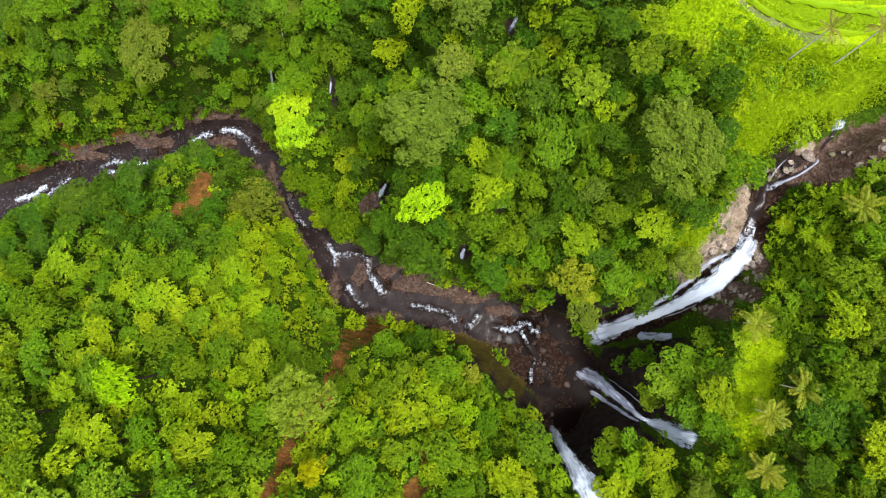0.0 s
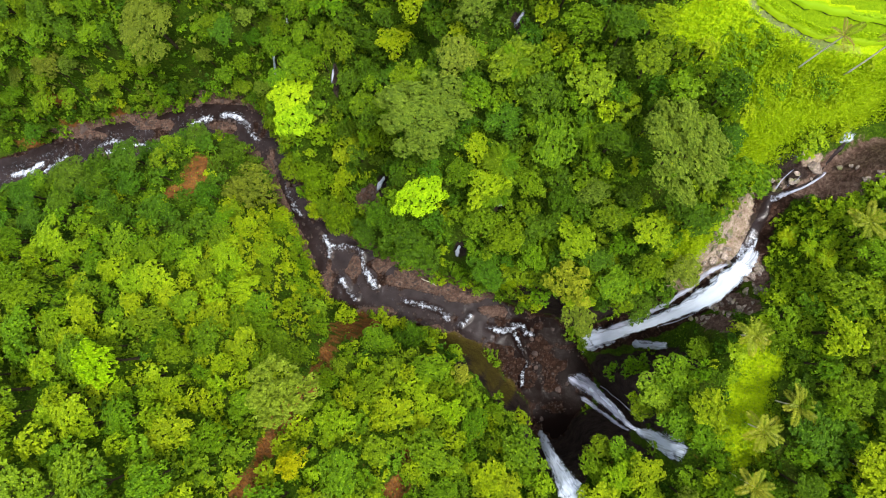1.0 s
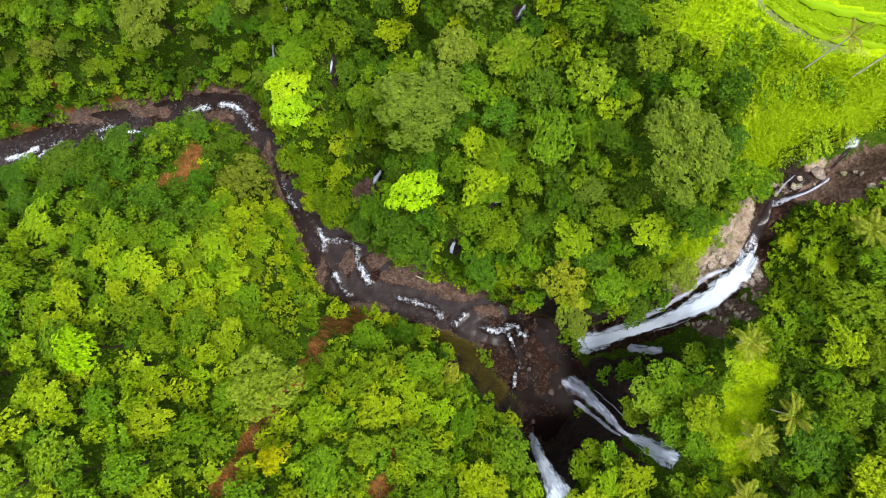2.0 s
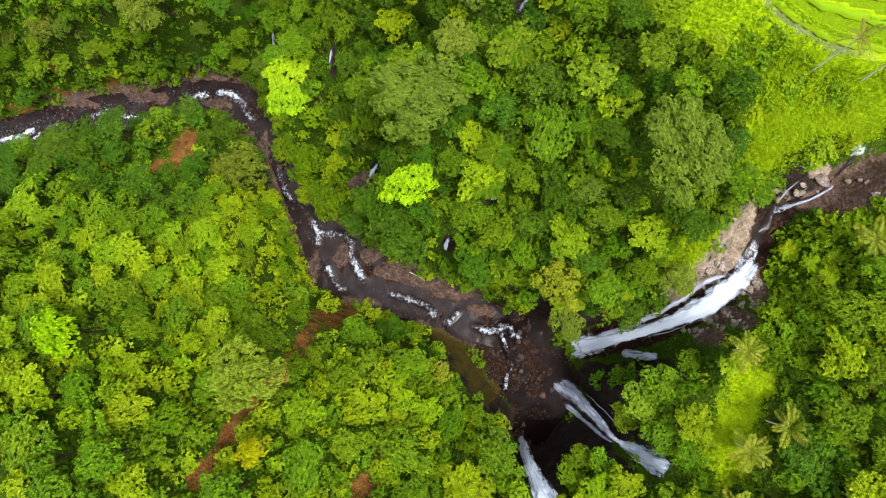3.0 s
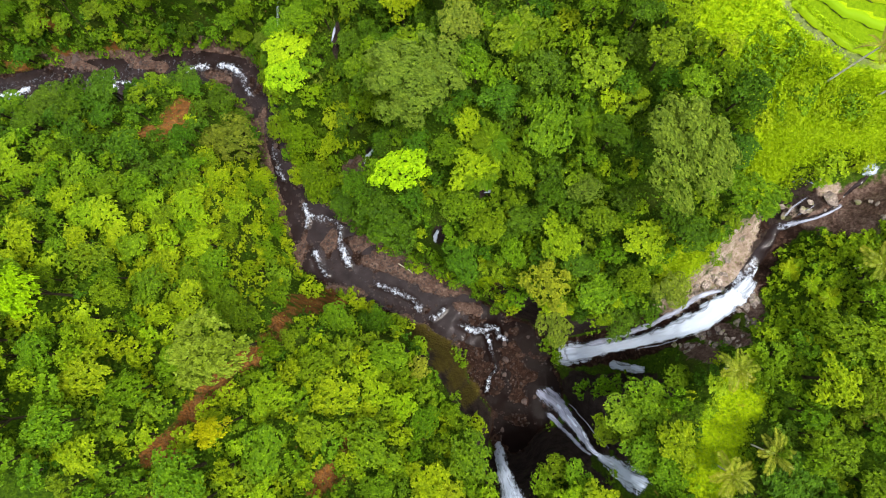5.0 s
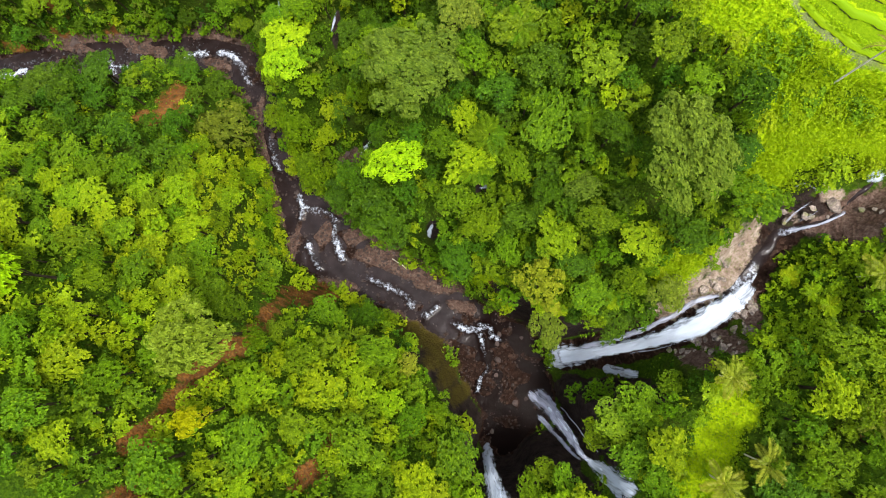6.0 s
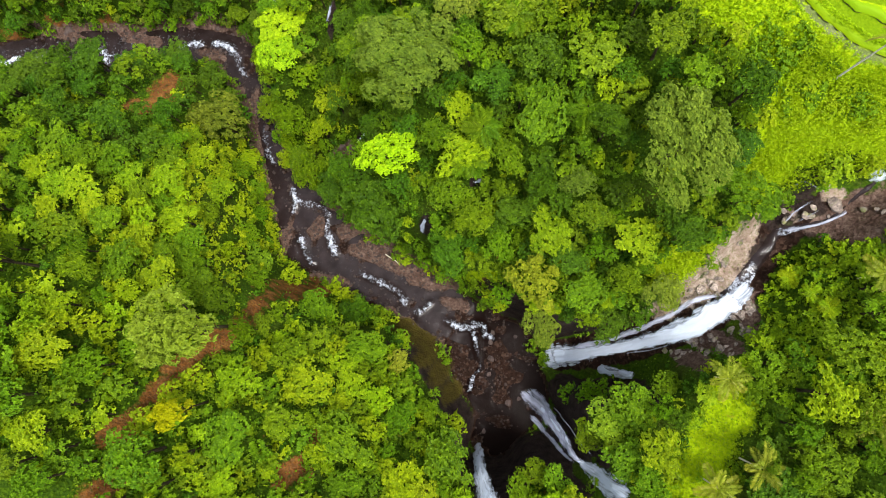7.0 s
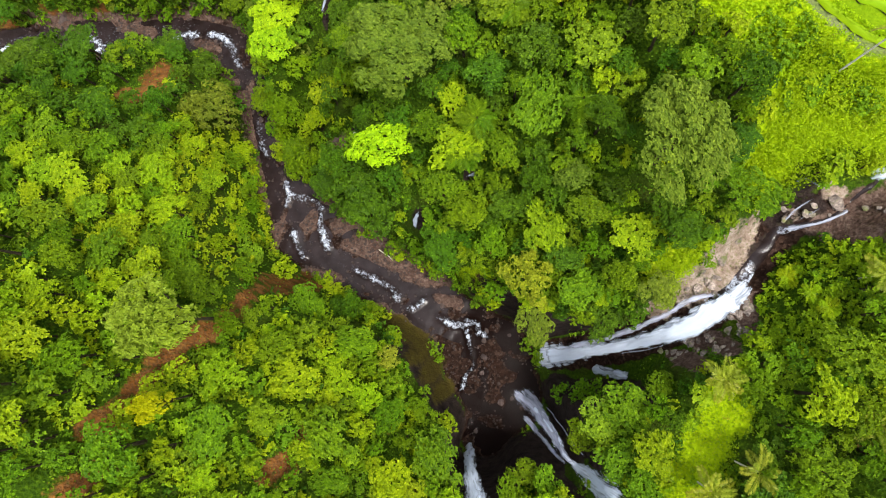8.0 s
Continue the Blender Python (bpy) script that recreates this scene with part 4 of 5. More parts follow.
plant("mid", 29.6, -10.6, 2.6, top=18.0)
for x, y, radius, top in ((23.4, -23.6, 2.5, 20.5), (26.4, -24.2, 2.7, 23.0), (22.2, -26.8, 2.5, 22.0), (25.4, -27.6, 2.8, 25.0), (29.4, -25.8, 2.8, 26.5), (22.6, -30.6, 2.9, 26.0), (36.6, -19.0, 2.6, 31.0), (33.2, -17.4, 2.7, 29.0), (29.6, -16.6, 2.2, 22.5)):
    plant("mid" if radius < 2.75 else "bright", x, y, radius, top=top)
plant("mid", 33.0, -10.4, 3.6, top=28.0)
plant("bright", 36.4, -14.6, 3.0, top=33.0)
plant("mid", -30.4, 21.6, 3.2, top=13.4)
plant("bright", 2.6, 17.4, 3.4, top=34.3)
plant("mid", 11.8, 23.6, 4.2, top=39.6)
plant("mid", 4.8, 33.5, 3.8, top=42.8)
plant("mid", 16.3, 30.3, 3.4, top=43.2)
plant("pale", -0.4, -13.4, 2.0, top=19.5)
plant("mid", -20.4, -12.4, 1.6, height=4.0)
plant("mid", -21.0, -13.4, 1.8, height=10.0)
for x, y, radius in ((-37.4, 5.8, 2.6), (-37.0, -0.8, 2.6), (-32.8, 0.4, 2.3), (-41.2, 4.0, 2.7), (-34.4, -3.6, 2.5), (-33.4, 4.6, 1.7)):
    plant("bright" if radius > 2.55 else "mid", x, y, radius, height=6.4)

# ---- where things grow ----


def beds(x, y):
    """Distance from the nearest channel's edge."""
    return np.minimum.reduce([channel(RIVER, x, y)[0], channel(STREAM, x, y)[0], channel(GULLY_A[2:], x, y)[0] + 0.3, channel(GULLY_B[1:], x, y)[0] + 0.3, channel(GULLY_C[1:], x, y)[0] + 0.3])


def open_ground(x, y):
    """1 where soil, rock, meadow or terraces keep the trees away."""
    return np.maximum.reduce([blobs(RED_SOIL, x, y), blobs(BARE_ROCK, x, y), blobs(BROWN_ROCK, x, y), blobs(WET_ROCK, x, y), 0.9 * blobs(MOSSY_BANK, x, y), blobs(MEADOW, x, y), blobs(HOLLOW_SHADE, x, y), terraces(np.zeros(x.shape), x, y)[1]])


def shades(x, y):
    """Which kinds of tree grow at x, y, with their shares."""
    if x > 44 and y > -6:
        return ["bright", "mid", "bright", "mid"] if y < 20 else ["bright", "mid", "bright"]
    if x > 24 and y > 9:
        return ["mid", "bright", "mid", "dark"]
    if 28 < x < 44 and 8 < y < 21:
        return ["bright", "bright", "mid"]
    if -5 < x < 38 and 0 < y < 10:
        return ["mid", "dark", "mid", "olive"]
    if x > 20 and y < 8:
        return ["mid", "mid", "bright", "dark", "olive", "mid"] if y > -14 or x < 40 else ["mid", "olive", "bright", "dark"]
    # deep greens; the many dark ones also stand in for shade between crowns
    if y > 4 and x > -30:
        return ["mid", "dark", "dark", "mid", "dark", "olive", "dark", "bright"]
    if x < -42 and 8 < y < 36:
        return ["dark", "dark", "dark", "mid", "dark"]
    if x < -42 and y > 8:
        return ["dark", "mid", "mid", "dark", "olive"]
    if y > 30:
        return ["mid", "mid", "dark", "mid", "dark", "olive", "dark"]
    if x > -16:
        return ["bright", "bright", "mid", "mid", "bright", "mid"]
    return ["mid", "bright", "bright", "mid", "bright"]


def in_gorge(x, y):
    """The stretch of country that is planted tree by tree."""
    return (x + 0.9 * y > -83) & (y < 57) & (y > -36) & (x < 64) & (x > -104) & (y - 0.35 * x < 80) & (y + 0.3 * x > -42) & ((x < 0) | (y < 47 - 0.16 * x))


tries = np.random.RandomState(3).rand(16000, 4)
TX, TY, TR = -108 + 182 * tries[:, 0], -46 + 104 * tries[:, 1], 2.3 + 1.7 * tries[:, 2] ** 1.4
gaps = beds(TX, TY)
near_open = np.maximum.reduce([open_ground(TX + ox * TR, TY + oy * TR) for ox, oy in ((0, 0), (0.7, 0), (-0.7, 0), (0, 0.7), (0, -0.7))])
fits = in_gorge(TX, TY) & (blobs(BRIGHT_SLOPE + LOW_BANK, TX, TY) < 0.3) & (gaps > 0.55 * TR + 0.4) & ~((TX < -60) & (TY > 28) & (gaps < TR + 1.6)) & (near_open < 0.3)
# dense stands on the banks
stand = random.Random(31)
for _ in range(900):
    x, y, radius = stand.uniform(-60, -26), stand.uniform(-12, 17), stand.uniform(1.7, 3.2)
    if x < -44 and y > 7:
        continue
    gap = float(beds(np.array([x]), np.array([y]))[0])
    if gap < 0.5 * radius or open_ground(np.array([x]), np.array([y]))[0] > 0.3 or any(math.hypot(x - u, y - v) < 0.62 * (radius + w) for u, v, w in planted):
        continue
    plant(stand.choice(["mid", "bright", "mid", "mid", "bright"] if x > -42 or y < 6 else ["dark", "mid"]), x, y, radius, height=4.2 + 2.6 * stand.random() + 0.6 * (radius - 2))
for _ in range(1500):
    x, y, radius = stand.uniform(-98, -30), stand.uniform(36, 55), stand.uniform(1.7, 3.1)
    if not in_gorge(x, y) or beds(np.array([x]), np.array([y]))[0] < radius + (1.6 if x < -60 else 0.0) or open_ground(np.array([x]), np.array([y]))[0] > 0.3 or any(math.hypot(x - u, y - v) < 0.6 * (radius + w) for u, v, w in planted):
        continue
    plant(stand.choice(["mid", "dark", "mid", "mid", "olive", "mid"]), x, y, radius, height=4.4 + 3 * stand.random() + 0.6 * (radius - 2))
count = 0
for x, y, radius, gap, e in zip(TX[fits], TY[fits], TR[fits], gaps[fits], tries[fits, 3]):
    if count >= 285:
        break
    x, y, radius = float(x), float(y), float(radius)
    if any(math.hypot(x - u, y - v) < 0.84 * (radius + w) for u, v, w in planted):
        continue
    tall = 4.6 + 4.2 * e * (0.5 if gap < 4 else 1.0) + (radius - 2)
    plant(rnd.choice(shades(x, y)), x, y, radius, height=tall)
    count += 1

# ---- smaller trees between them ----
YOUNG = {}
for k, kind in enumerate(("mid", "bright", "dark")):
    t = make_tree("young_tree", 90 + k, LEAF[kind], 1.5, 4.0, 8, 0.42, 4.2, 0.35, 0.8, label={"mid": "young green tree between larger crowns", "bright": "young yellow-green tree between larger crowns", "dark": "young dark green tree in the shade"}[kind])
    t["group"] = "young trees of the gorge"
    YOUNG[kind] = [t, False]
young = []
tries = np.random.RandomState(4).rand(20000, 4)
TX, TY, TR = -108 + 182 * tries[:, 0], -46 + 104 * tries[:, 1], 1.0 + tries[:, 2]
fits = in_gorge(TX, TY) & (blobs(BRIGHT_SLOPE + LOW_BANK, TX, TY) < 0.3) & (beds(TX, TY) > 0.5 * TR) & (open_ground(TX, TY) < 0.3)
for x, y, radius, e in zip(TX[fits], TY[fits], TR[fits], tries[fits, 3]):
    if len(young) >= 295:
        break
    x, y, radius, e = float(x), float(y), float(radius), float(e)
    if any(math.hypot(x - u, y - v) < 0.8 * w + 0.35 * radius for u, v, w in planted) or any(math.hypot(x - u, y - v) < 0.7 * (radius + w) for u, v, w in young):
        continue
    kind = rnd.choice([s if s in YOUNG else "mid" for s in shades(x, y)])
    m = Matrix.LocRotScale((x, y, heights(x, y)), Euler((0, 0, 6.28 * e)), (radius / 1.5, radius / 1.5, (2.6 + 3.2 * e) / 4.0))
    src, used_once = YOUNG[kind]
    if not used_once:
        src.matrix_basis, YOUNG[kind][1] = m, True
    else:
        back = src.matrix_basis.copy()
        src.matrix_basis = Matrix()
        copy_thing(src, m)
        src.matrix_basis = back
    young.append((x, y, radius))

# ---- bushy trees in the remaining gaps ----
BUSHY = {}
for k, kind in enumerate(("mid", "bright", "dark")):
    t = make_tree("bushy_tree", 120 + k, LEAF[kind], 2.0, 5.4, 12, 0.36, 4.2, 0.33, 0.85, label={"mid": "bushy green tree filling a gap in the canopy", "bright": "bushy yellow-green tree filling a gap in the canopy", "dark": "bushy dark green tree in the shaded forest"}[kind])
    t["group"] = "bushy trees of the gorge"
    BUSHY[kind] = [t, False]
tries = np.random.RandomState(6).rand(30000, 4)
TX, TY, TR = -108 + 182 * tries[:, 0], -46 + 104 * tries[:, 1], 1.5 + 0.9 * tries[:, 2]
fits = in_gorge(TX, TY) & (blobs(BRIGHT_SLOPE + LOW_BANK, TX, TY) < 0.3) & (beds(TX, TY) > 0.45 * TR) & (open_ground(TX, TY) < 0.2) & ~((blobs([(18, -14, 15, 12)], TX, TY) > 0.3) & (beds(TX, TY) < 3))
count = 0
for x, y, radius, e in zip(TX[fits], TY[fits], TR[fits], tries[fits, 3]):
    if count >= 295:
        break
    x, y, radius, e = float(x), float(y), float(radius), float(e)
    if any(math.hypot(x - u, y - v) < 0.62 * (w + radius) for u, v, w in planted) or any(math.hypot(x - u, y - v) < 0.55 * (radius + w) for u, v, w in young):
        continue
    kind = rnd.choice([s if s in BUSHY else "mid" for s in shades(x, y)])
    m = Matrix.LocRotScale((x, y, heights(x, y)), Euler((0, 0, 6.28 * e)), (radius / 2, radius / 2, (4.4 + 3.2 * e) / 5.4))
    src, used_once = BUSHY[kind]
    if not used_once:
        src.matrix_basis, BUSHY[kind][1] = m, True
    else:
        back = src.matrix_basis.copy()
        src.matrix_basis = Matrix()
        copy_thing(src, m)
        src.matrix_basis = back
    planted.append((x, y, radius))
    count += 1

# ---- shrubs and undergrowth ----


def scatter(seed, n, x0=-110, x1=76, y0=-46, y1=59):
    rs = np.random.RandomState(seed)
    return rs, rs.uniform(x0, x1, n), rs.uniform(y0, y1, n)


def leafy_carpet(name, label, seed, n, mat, size, wanted, lift, spread=0.6, category="undergrowth", region=(-110, 76, -46, 59)):
    """Leaves close over the ground where wanted(x, y, random) allows."""
    rs, x, y = scatter(seed, n, *region)
    ok = wanted(x, y, rs.rand(n))
    x, y = x[ok], y[ok]
    z = land(x, y)
    gxx, gyy = (land(x + 0.8, y) - z) / 0.8, (land(x, y + 0.8) - z) / 0.8
    nrm = np.stack([-np.clip(gxx, -2, 2), -np.clip(gyy, -2, 2), np.ones(len(x))], 1)
    nrm /= np.linalg.norm(nrm, axis=1, keepdims=True)
    up = (lift * rs.rand(len(x)) ** 1.5)[:, None]
    pos = np.stack([x, y, z], 1) + nrm * (up + 0.1) + np.array([0, 0, 1]) * up * 0.5
    v = leaf_quads(rs, pos, nrm + rs.normal(size=pos.shape) * spread, size * (0.55 + 0.9 * rs.rand(len(x))))
    me = data_mesh(name, v.reshape(-1, 3), np.arange(4 * len(x)).reshape(-1, 4), mat)
    mark(me, "tone", np.repeat(rs.rand(len(x)), 4))
    return tagged(new(name, me), label, category, kind="stuff")


def leafy_mounds(name, label, seed, n, mat, wanted, low, high, flat=0.3, leaf=0.42):
    """Low bushes, many to one sheet of growth."""
    rs, x, y = scatter(seed, n)
    ok = wanted(x, y, rs.rand(n))
    lumps = []
    for px, py, z in zip(x[ok], y[ok], land(x[ok], y[ok])):
        r = rs.uniform(low, high)
        for _ in range(2):
            ox, oy = rs.uniform(-0.8, 0.8, 2) * r
            lumps.append((px + ox, py + oy, z + rs.uniform(0.2, 0.9) * r, r * rs.uniform(0.6, 1.0)))
    me = foliage_mesh(name, mat, rs, lumps, 2.4, leaf, 4, flat, False)
    return tagged(new(name, me), label, "shrubs", kind="stuff")


def cliffs(x, y):
    """Sheer wet walls round the pool, with nothing growing on them."""
    h = hills(x, y)
    steep = np.hypot(hills(x + 0.5, y) - h, hills(x, y + 0.5) - h) / 0.5
    return (steep > 1.9) & (blobs([(18, -14, 15, 12)], x, y) > 0.3)


def covered(x, y):
    return ~cliffs(x, y) & in_gorge(x, y) & (beds(x, y) > 0.5) & (open_ground(x, y) < 0.45)


def bushy(x, y):
    return (blobs(BRIGHT_SLOPE, x, y) > 0.2) & (np.maximum.reduce([blobs(WET_ROCK, x, y), blobs(BROWN_ROCK, x, y), 1.6 * blobs(BARE_ROCK, x, y)]) < 0.5) & (terraces(np.zeros(x.shape), x, y)[1] < 0.3)


leafy_mounds("shrubs", "dense green shrubs covering the slopes between trees", 21, 1500, LEAF["mid"], lambda x, y, r: covered(x, y) & ~bushy(x, y), 0.6, 1.15)
leafy_mounds("shrubs", "yellow-green shrubs on the sunny slopes", 22, 5200, LEAF["bright"], lambda x, y, r: covered(x, y) & ((bushy(x, y) & (r < 0.15)) | ((x > -18) & (y < -8) & (r < 0.3)) | (r < 0.12)), 0.6, 1.2)
leafy_mounds("shrubs", "dark green shrubs on the shaded banks", 23, 1600, LEAF["dark"], lambda x, y, r: covered(x, y) & ((beds(x, y) < 9) | (r < 0.6)) & ~bushy(x, y), 0.6, 1.1)
leafy_mounds("shrubs", "leafy green bushes crowding the hillside under the trees", 26, 3600, LEAF["mid"], lambda x, y, r: covered(x, y) & (x < -12) & (y < 16) & (y - x < 64), 0.7, 1.3)
leafy_mounds("shrubs", "light green bushes crowding the hillside under the trees", 27, 1400, SLOPE_LEAF, lambda x, y, r: covered(x, y) & (x < -12) & (y < 7) & (y - x < 64), 0.6, 1.1)
leafy_mounds("shrubs", "green bushes crowding the steep slope above the river", 28, 5500, LEAF["mid"], lambda x, y, r: covered(x, y) & (x < -28) & (y > 30) & (r < 0.8), 0.7, 1.3)
leafy_mounds("shrubs", "dark bushes crowding the steep slope above the river", 29, 2200, LEAF["olive"], lambda x, y, r: covered(x, y) & (x < -28) & (y > 30), 0.7, 1.2)
CROWNS = np.array(planted + young)


def gaps_between(x, y):
    """1 where no crown stands over the ground."""
    free = np.ones(x.shape, bool)
    for u, v, w in CROWNS:
        free &= np.hypot(x - u, y - v) > 0.85 * w
    return free


leafy_mounds("shrubs", "tall green shrubs closing gaps in the canopy", 41, 5200, LEAF["mid"], lambda x, y, r: covered(x, y) & ~bushy(x, y) & (blobs(LOW_BANK, x, y) < 0.2) & gaps_between(x, y) & ((x > -14) | (y > 8) | (r < 0.4)), 0.9, 1.5, 0.25, 0.38)
leafy_mounds("shrubs", "tall light green shrubs closing gaps in the canopy", 42, 4200, LEAF["bright"], lambda x, y, r: covered(x, y) & ~bushy(x, y) & gaps_between(x, y) & (x < 24) & (y < 8), 0.9, 1.5, 0.25, 0.36)
leafy_mounds("shrubs", "green shrubs hanging on the steep river bank", 43, 24000, LEAF["bright"], lambda x, y, r: covered(x, y) & (x > -46) & (x < -28) & (y > -8) & (y < 18) & (beds(x, y) > 0.8), 0.6, 1.0, 0.4, 0.36)
leafy_carpet("undergrowth", "low green undergrowth on the jungle floor", 31, 34000, LEAF["mid"], 0.32, lambda x, y, r: covered(x, y) & ~bushy(x, y), 1.4)
# dark leaves add painted shade to the gaps under the canopy
leafy_carpet("undergrowth", "low undergrowth on the jungle floor, dark to paint shade in canopy gaps", 32, 34000, LEAF["dark"], 0.36, lambda x, y, r: covered(x, y) & ~bushy(x, y), 0.9)
leafy_mounds("shrubs", "rounded yellow-green bushes on the open slope", 24, 9000, SLOPE_LEAF, lambda x, y, r: (x > 24) & (y > 4) & bushy(x, y) & (beds(x, y) > 1) & (r < np.where((x > 37) & (y > 25), 0.3, np.where(y > 18, 0.25, 0.75))) & (grain(x, y, 4.0) > -0.25), 0.6, 1.1, 0.8, 0.36)
leafy_mounds("shrubs", "darker bushes scattered over the open slope", 25, 9000, LEAF["mid"], lambda x, y, r: (x > 24) & (y > 4) & bushy(x, y) & (beds(x, y) > 1) & (grain(x, y, 5.0) > np.where((x < 38.5) & (y > 18), -0.5, 0.2)), 0.6, 1.1, 0.7, 0.36)
leafy_mounds("shrubs", "low yellow-green bushes round the grassy clearing", 39, 5200, LEAF["bright"], lambda x, y, r: (x > 36) & (x < 50) & (y < 0) & (blobs(MEADOW, x, y) > 0.1) & (grain(x, y, 3.0) > 0.02), 0.35, 0.7, 0.5, 0.34)
leafy_mounds("shrubs", "light green shrubs along the stream bank", 40, 26000, LEAF["bright"], lambda x, y, r: (x > 46) & (x < 58) & (y > 2) & (y < 19) & (beds(x, y) > 0.2) & (open_ground(x, y) < 0.5), 0.5, 0.95, 0.3, 0.36)
leafy_carpet("undergrowth", "rank yellow-green growth on the open slope", 33, 100000, GRASS, 0.28, lambda x, y, r: in_gorge(x, y) & ((x > 38 + 3 * grain(x, y, 4.0)) | (y < 18)) & (beds(x, y) > 0.4) & bushy(x, y) & (blobs(BARE_ROCK, x, y) < 0.5) & (blobs(BROWN_ROCK, x, y) < 0.5), 0.9, region=(26, 66, 4, 42))
leafy_carpet("grass", "bright tufted grass on the upland meadow", 34, 26000, GRASS, 0.34, lambda x, y, r: in_gorge(x, y) & (blobs(MEADOW, x, y) > 0.25) & (terraces(np.zeros(x.shape), x, y)[1] < 0.2), 0.5, 0.9, "grass", (26, 66, 30, 57))
leafy_carpet("grass", "bright tufted grass in the forest clearings", 38, 26000, LEAF["bright"], 0.3, lambda x, y, r: (blobs(MEADOW, x, y) > 0.25) & (beds(x, y) > 0.6), 0.5, 0.9, "grass", (5, 52, -28, 12))
leafy_carpet("grass", "tall bright grass on the terrace bunds", 35, 50000, GRASS, 0.26, lambda x, y, r: in_gorge(x, y) & (terraces(np.zeros(x.shape), x, y)[1] > 0.3) & (terraces(np.zeros(x.shape), x, y)[2] < np.where(y < edge(1, x) - 0.1, 0.5, 1.1)), 0.35, 0.9, "grass", (33, 66, 31, 57))
leafy_carpet("weeds", "sparse weeds on the bare red soil", 36, 80000, LEAF["mid"], 0.34, lambda x, y, r: (blobs(RED_SOIL, x, y) > 0.1) & (r < 0.95 - 0.6 * blobs(RED_SOIL, x, y)) & (beds(x, y) > 0.3), 0.4, 0.8, "weeds")

# ---- palms and tree ferns ----


def frond_mesh(name, length, droop, leaflet, pairs, mat, rs):
    """A feather leaf: bowed rib and two rows of leaflets, along x from the origin."""
    pieces, rib = [], []
    for k in range(9):
        s = k / 8
        rib.append((length * s * (1 - 0.18 * s * s), 0.0, length * (0.32 * s - droop * s * s), 0.05 * (1 - s) + 0.012))
    pieces.append(tube(rib, 4))
    rib = np.array(rib)
    for k in range(pairs):
        s = 0.12 + 0.86 * k / (pairs - 1)
        c = np.array([np.interp(s * 8, range(9), rib[:, i]) for i in range(3)])
        size = leaflet * (0.45 + 0.75 * math.sin(math.pi * min(1.0, s * 0.9 + 0.1)))
        w = length / pairs * 0.9
        for side in (-1, 1):
            tip = c + np.array([0.42 * size, side * 0.85 * size, -0.32 * size * rs.uniform(0.5, 1.4)])
            mid = c * 0.45 + tip * 0.55 + np.array([0, 0, 0.08 * size])
            v = np.array([c - [w * 0.4, 0, 0], mid - [w * 0.5, 0, 0], tip, mid + [w * 0.5, 0, 0]])
            pieces.append((v, np.array([[0, 1, 2, 3]])))
    me = data_mesh(name, *joined(pieces), mat)
    mark(me, "tone", np.full(len(me.vertices), rs.uniform(0.3, 0.9)))
    return me


rs = np.random.RandomState(50)
PALM_FRONDS = [frond_mesh("frond", 4.2, dr, 0.85, 20, FROND, rs) for dr in (0.35, 0.62, 0.15)]
DRY_FRONDS = PALM_FRONDS[:1] + [frond_mesh("frond", 4.0, dr, 0.5, 14, DRY_FROND, rs) for dr in (0.5, 0.9)]
FERN_FRONDS = [frond_mesh("frond", 1.7, dr, 0.5, 11, LEAF["bright"], rs) for dr in (0.35, 0.5)]


def crown_of(root, fronds, n, top, seed, low=-25, high=50, spread=1.0):
    r = random.Random(seed)
    for k in range(n):
        s = k / n
        ob = part("frond", fronds[r.randrange(len(fronds))], root)
        tilt = low + (high - low) * s + r.uniform(-8, 8)
        size = spread * r.uniform(0.85, 1.08)
        ob.matrix_basis = Matrix.LocRotScale(top, Euler((radians(r.uniform(-15, 15)), radians(-tilt), k * 2.399963 + r.uniform(-0.25, 0.25))), (size, size, size))


def coconut_palm(x, y, top, lean, seed, n=17, spread=1.0, label=""):
    z = heights(x, y)
    root = tagged(new("coconut_palm"), label or "coconut palm with a slim pale trunk and feathery crown", "palm", "palms on the upland")
    root.location = (x, y, z)
    h = top - z
    path = [(lean[0] * s * s, lean[1] * s * s, -0.6 + (h + 0.6) * s, 0.12 - 0.04 * s) for s in (0, 0.15, 0.35, 0.55, 0.75, 0.9, 1.0)]
    part("trunk", data_mesh("trunk", *tube(path, 8), PALM_BARK, True), root)
    crown_of(root, PALM_FRONDS if spread > 0.8 else DRY_FRONDS, n, (lean[0], lean[1], h), seed, spread=spread)
    return root


for k, (x, y, top, lx, ly) in enumerate([(42.7, 32.7, 54.3, -0.3, -0.4), (48.6, 31.9, 53.8, 0.0, 0.5), (56.0, 33.2, 54.0, -0.4, 0.2),
                                         (46.7, -12.9, 36.0, 0.3, 0.2), (42.6, -3.6, 33.0, -0.3, 0.2), (57.4, -4.0, 37.0, 0.4, 0.1), (43.3, -16.8, 34.4, -0.3, 0.2),
                                         (41.2, -24.4, 35.6, 0.2, 0.2), (56.4, -20.8, 37.0, 0.2, 0.3), (55.8, 13.2, 37.0, 0.2, 0.3)]):
    coconut_palm(x, y, top, (lx, ly), 60 + k, 9 if k < 3 else 11, 0.62 if k < 3 else 0.84)


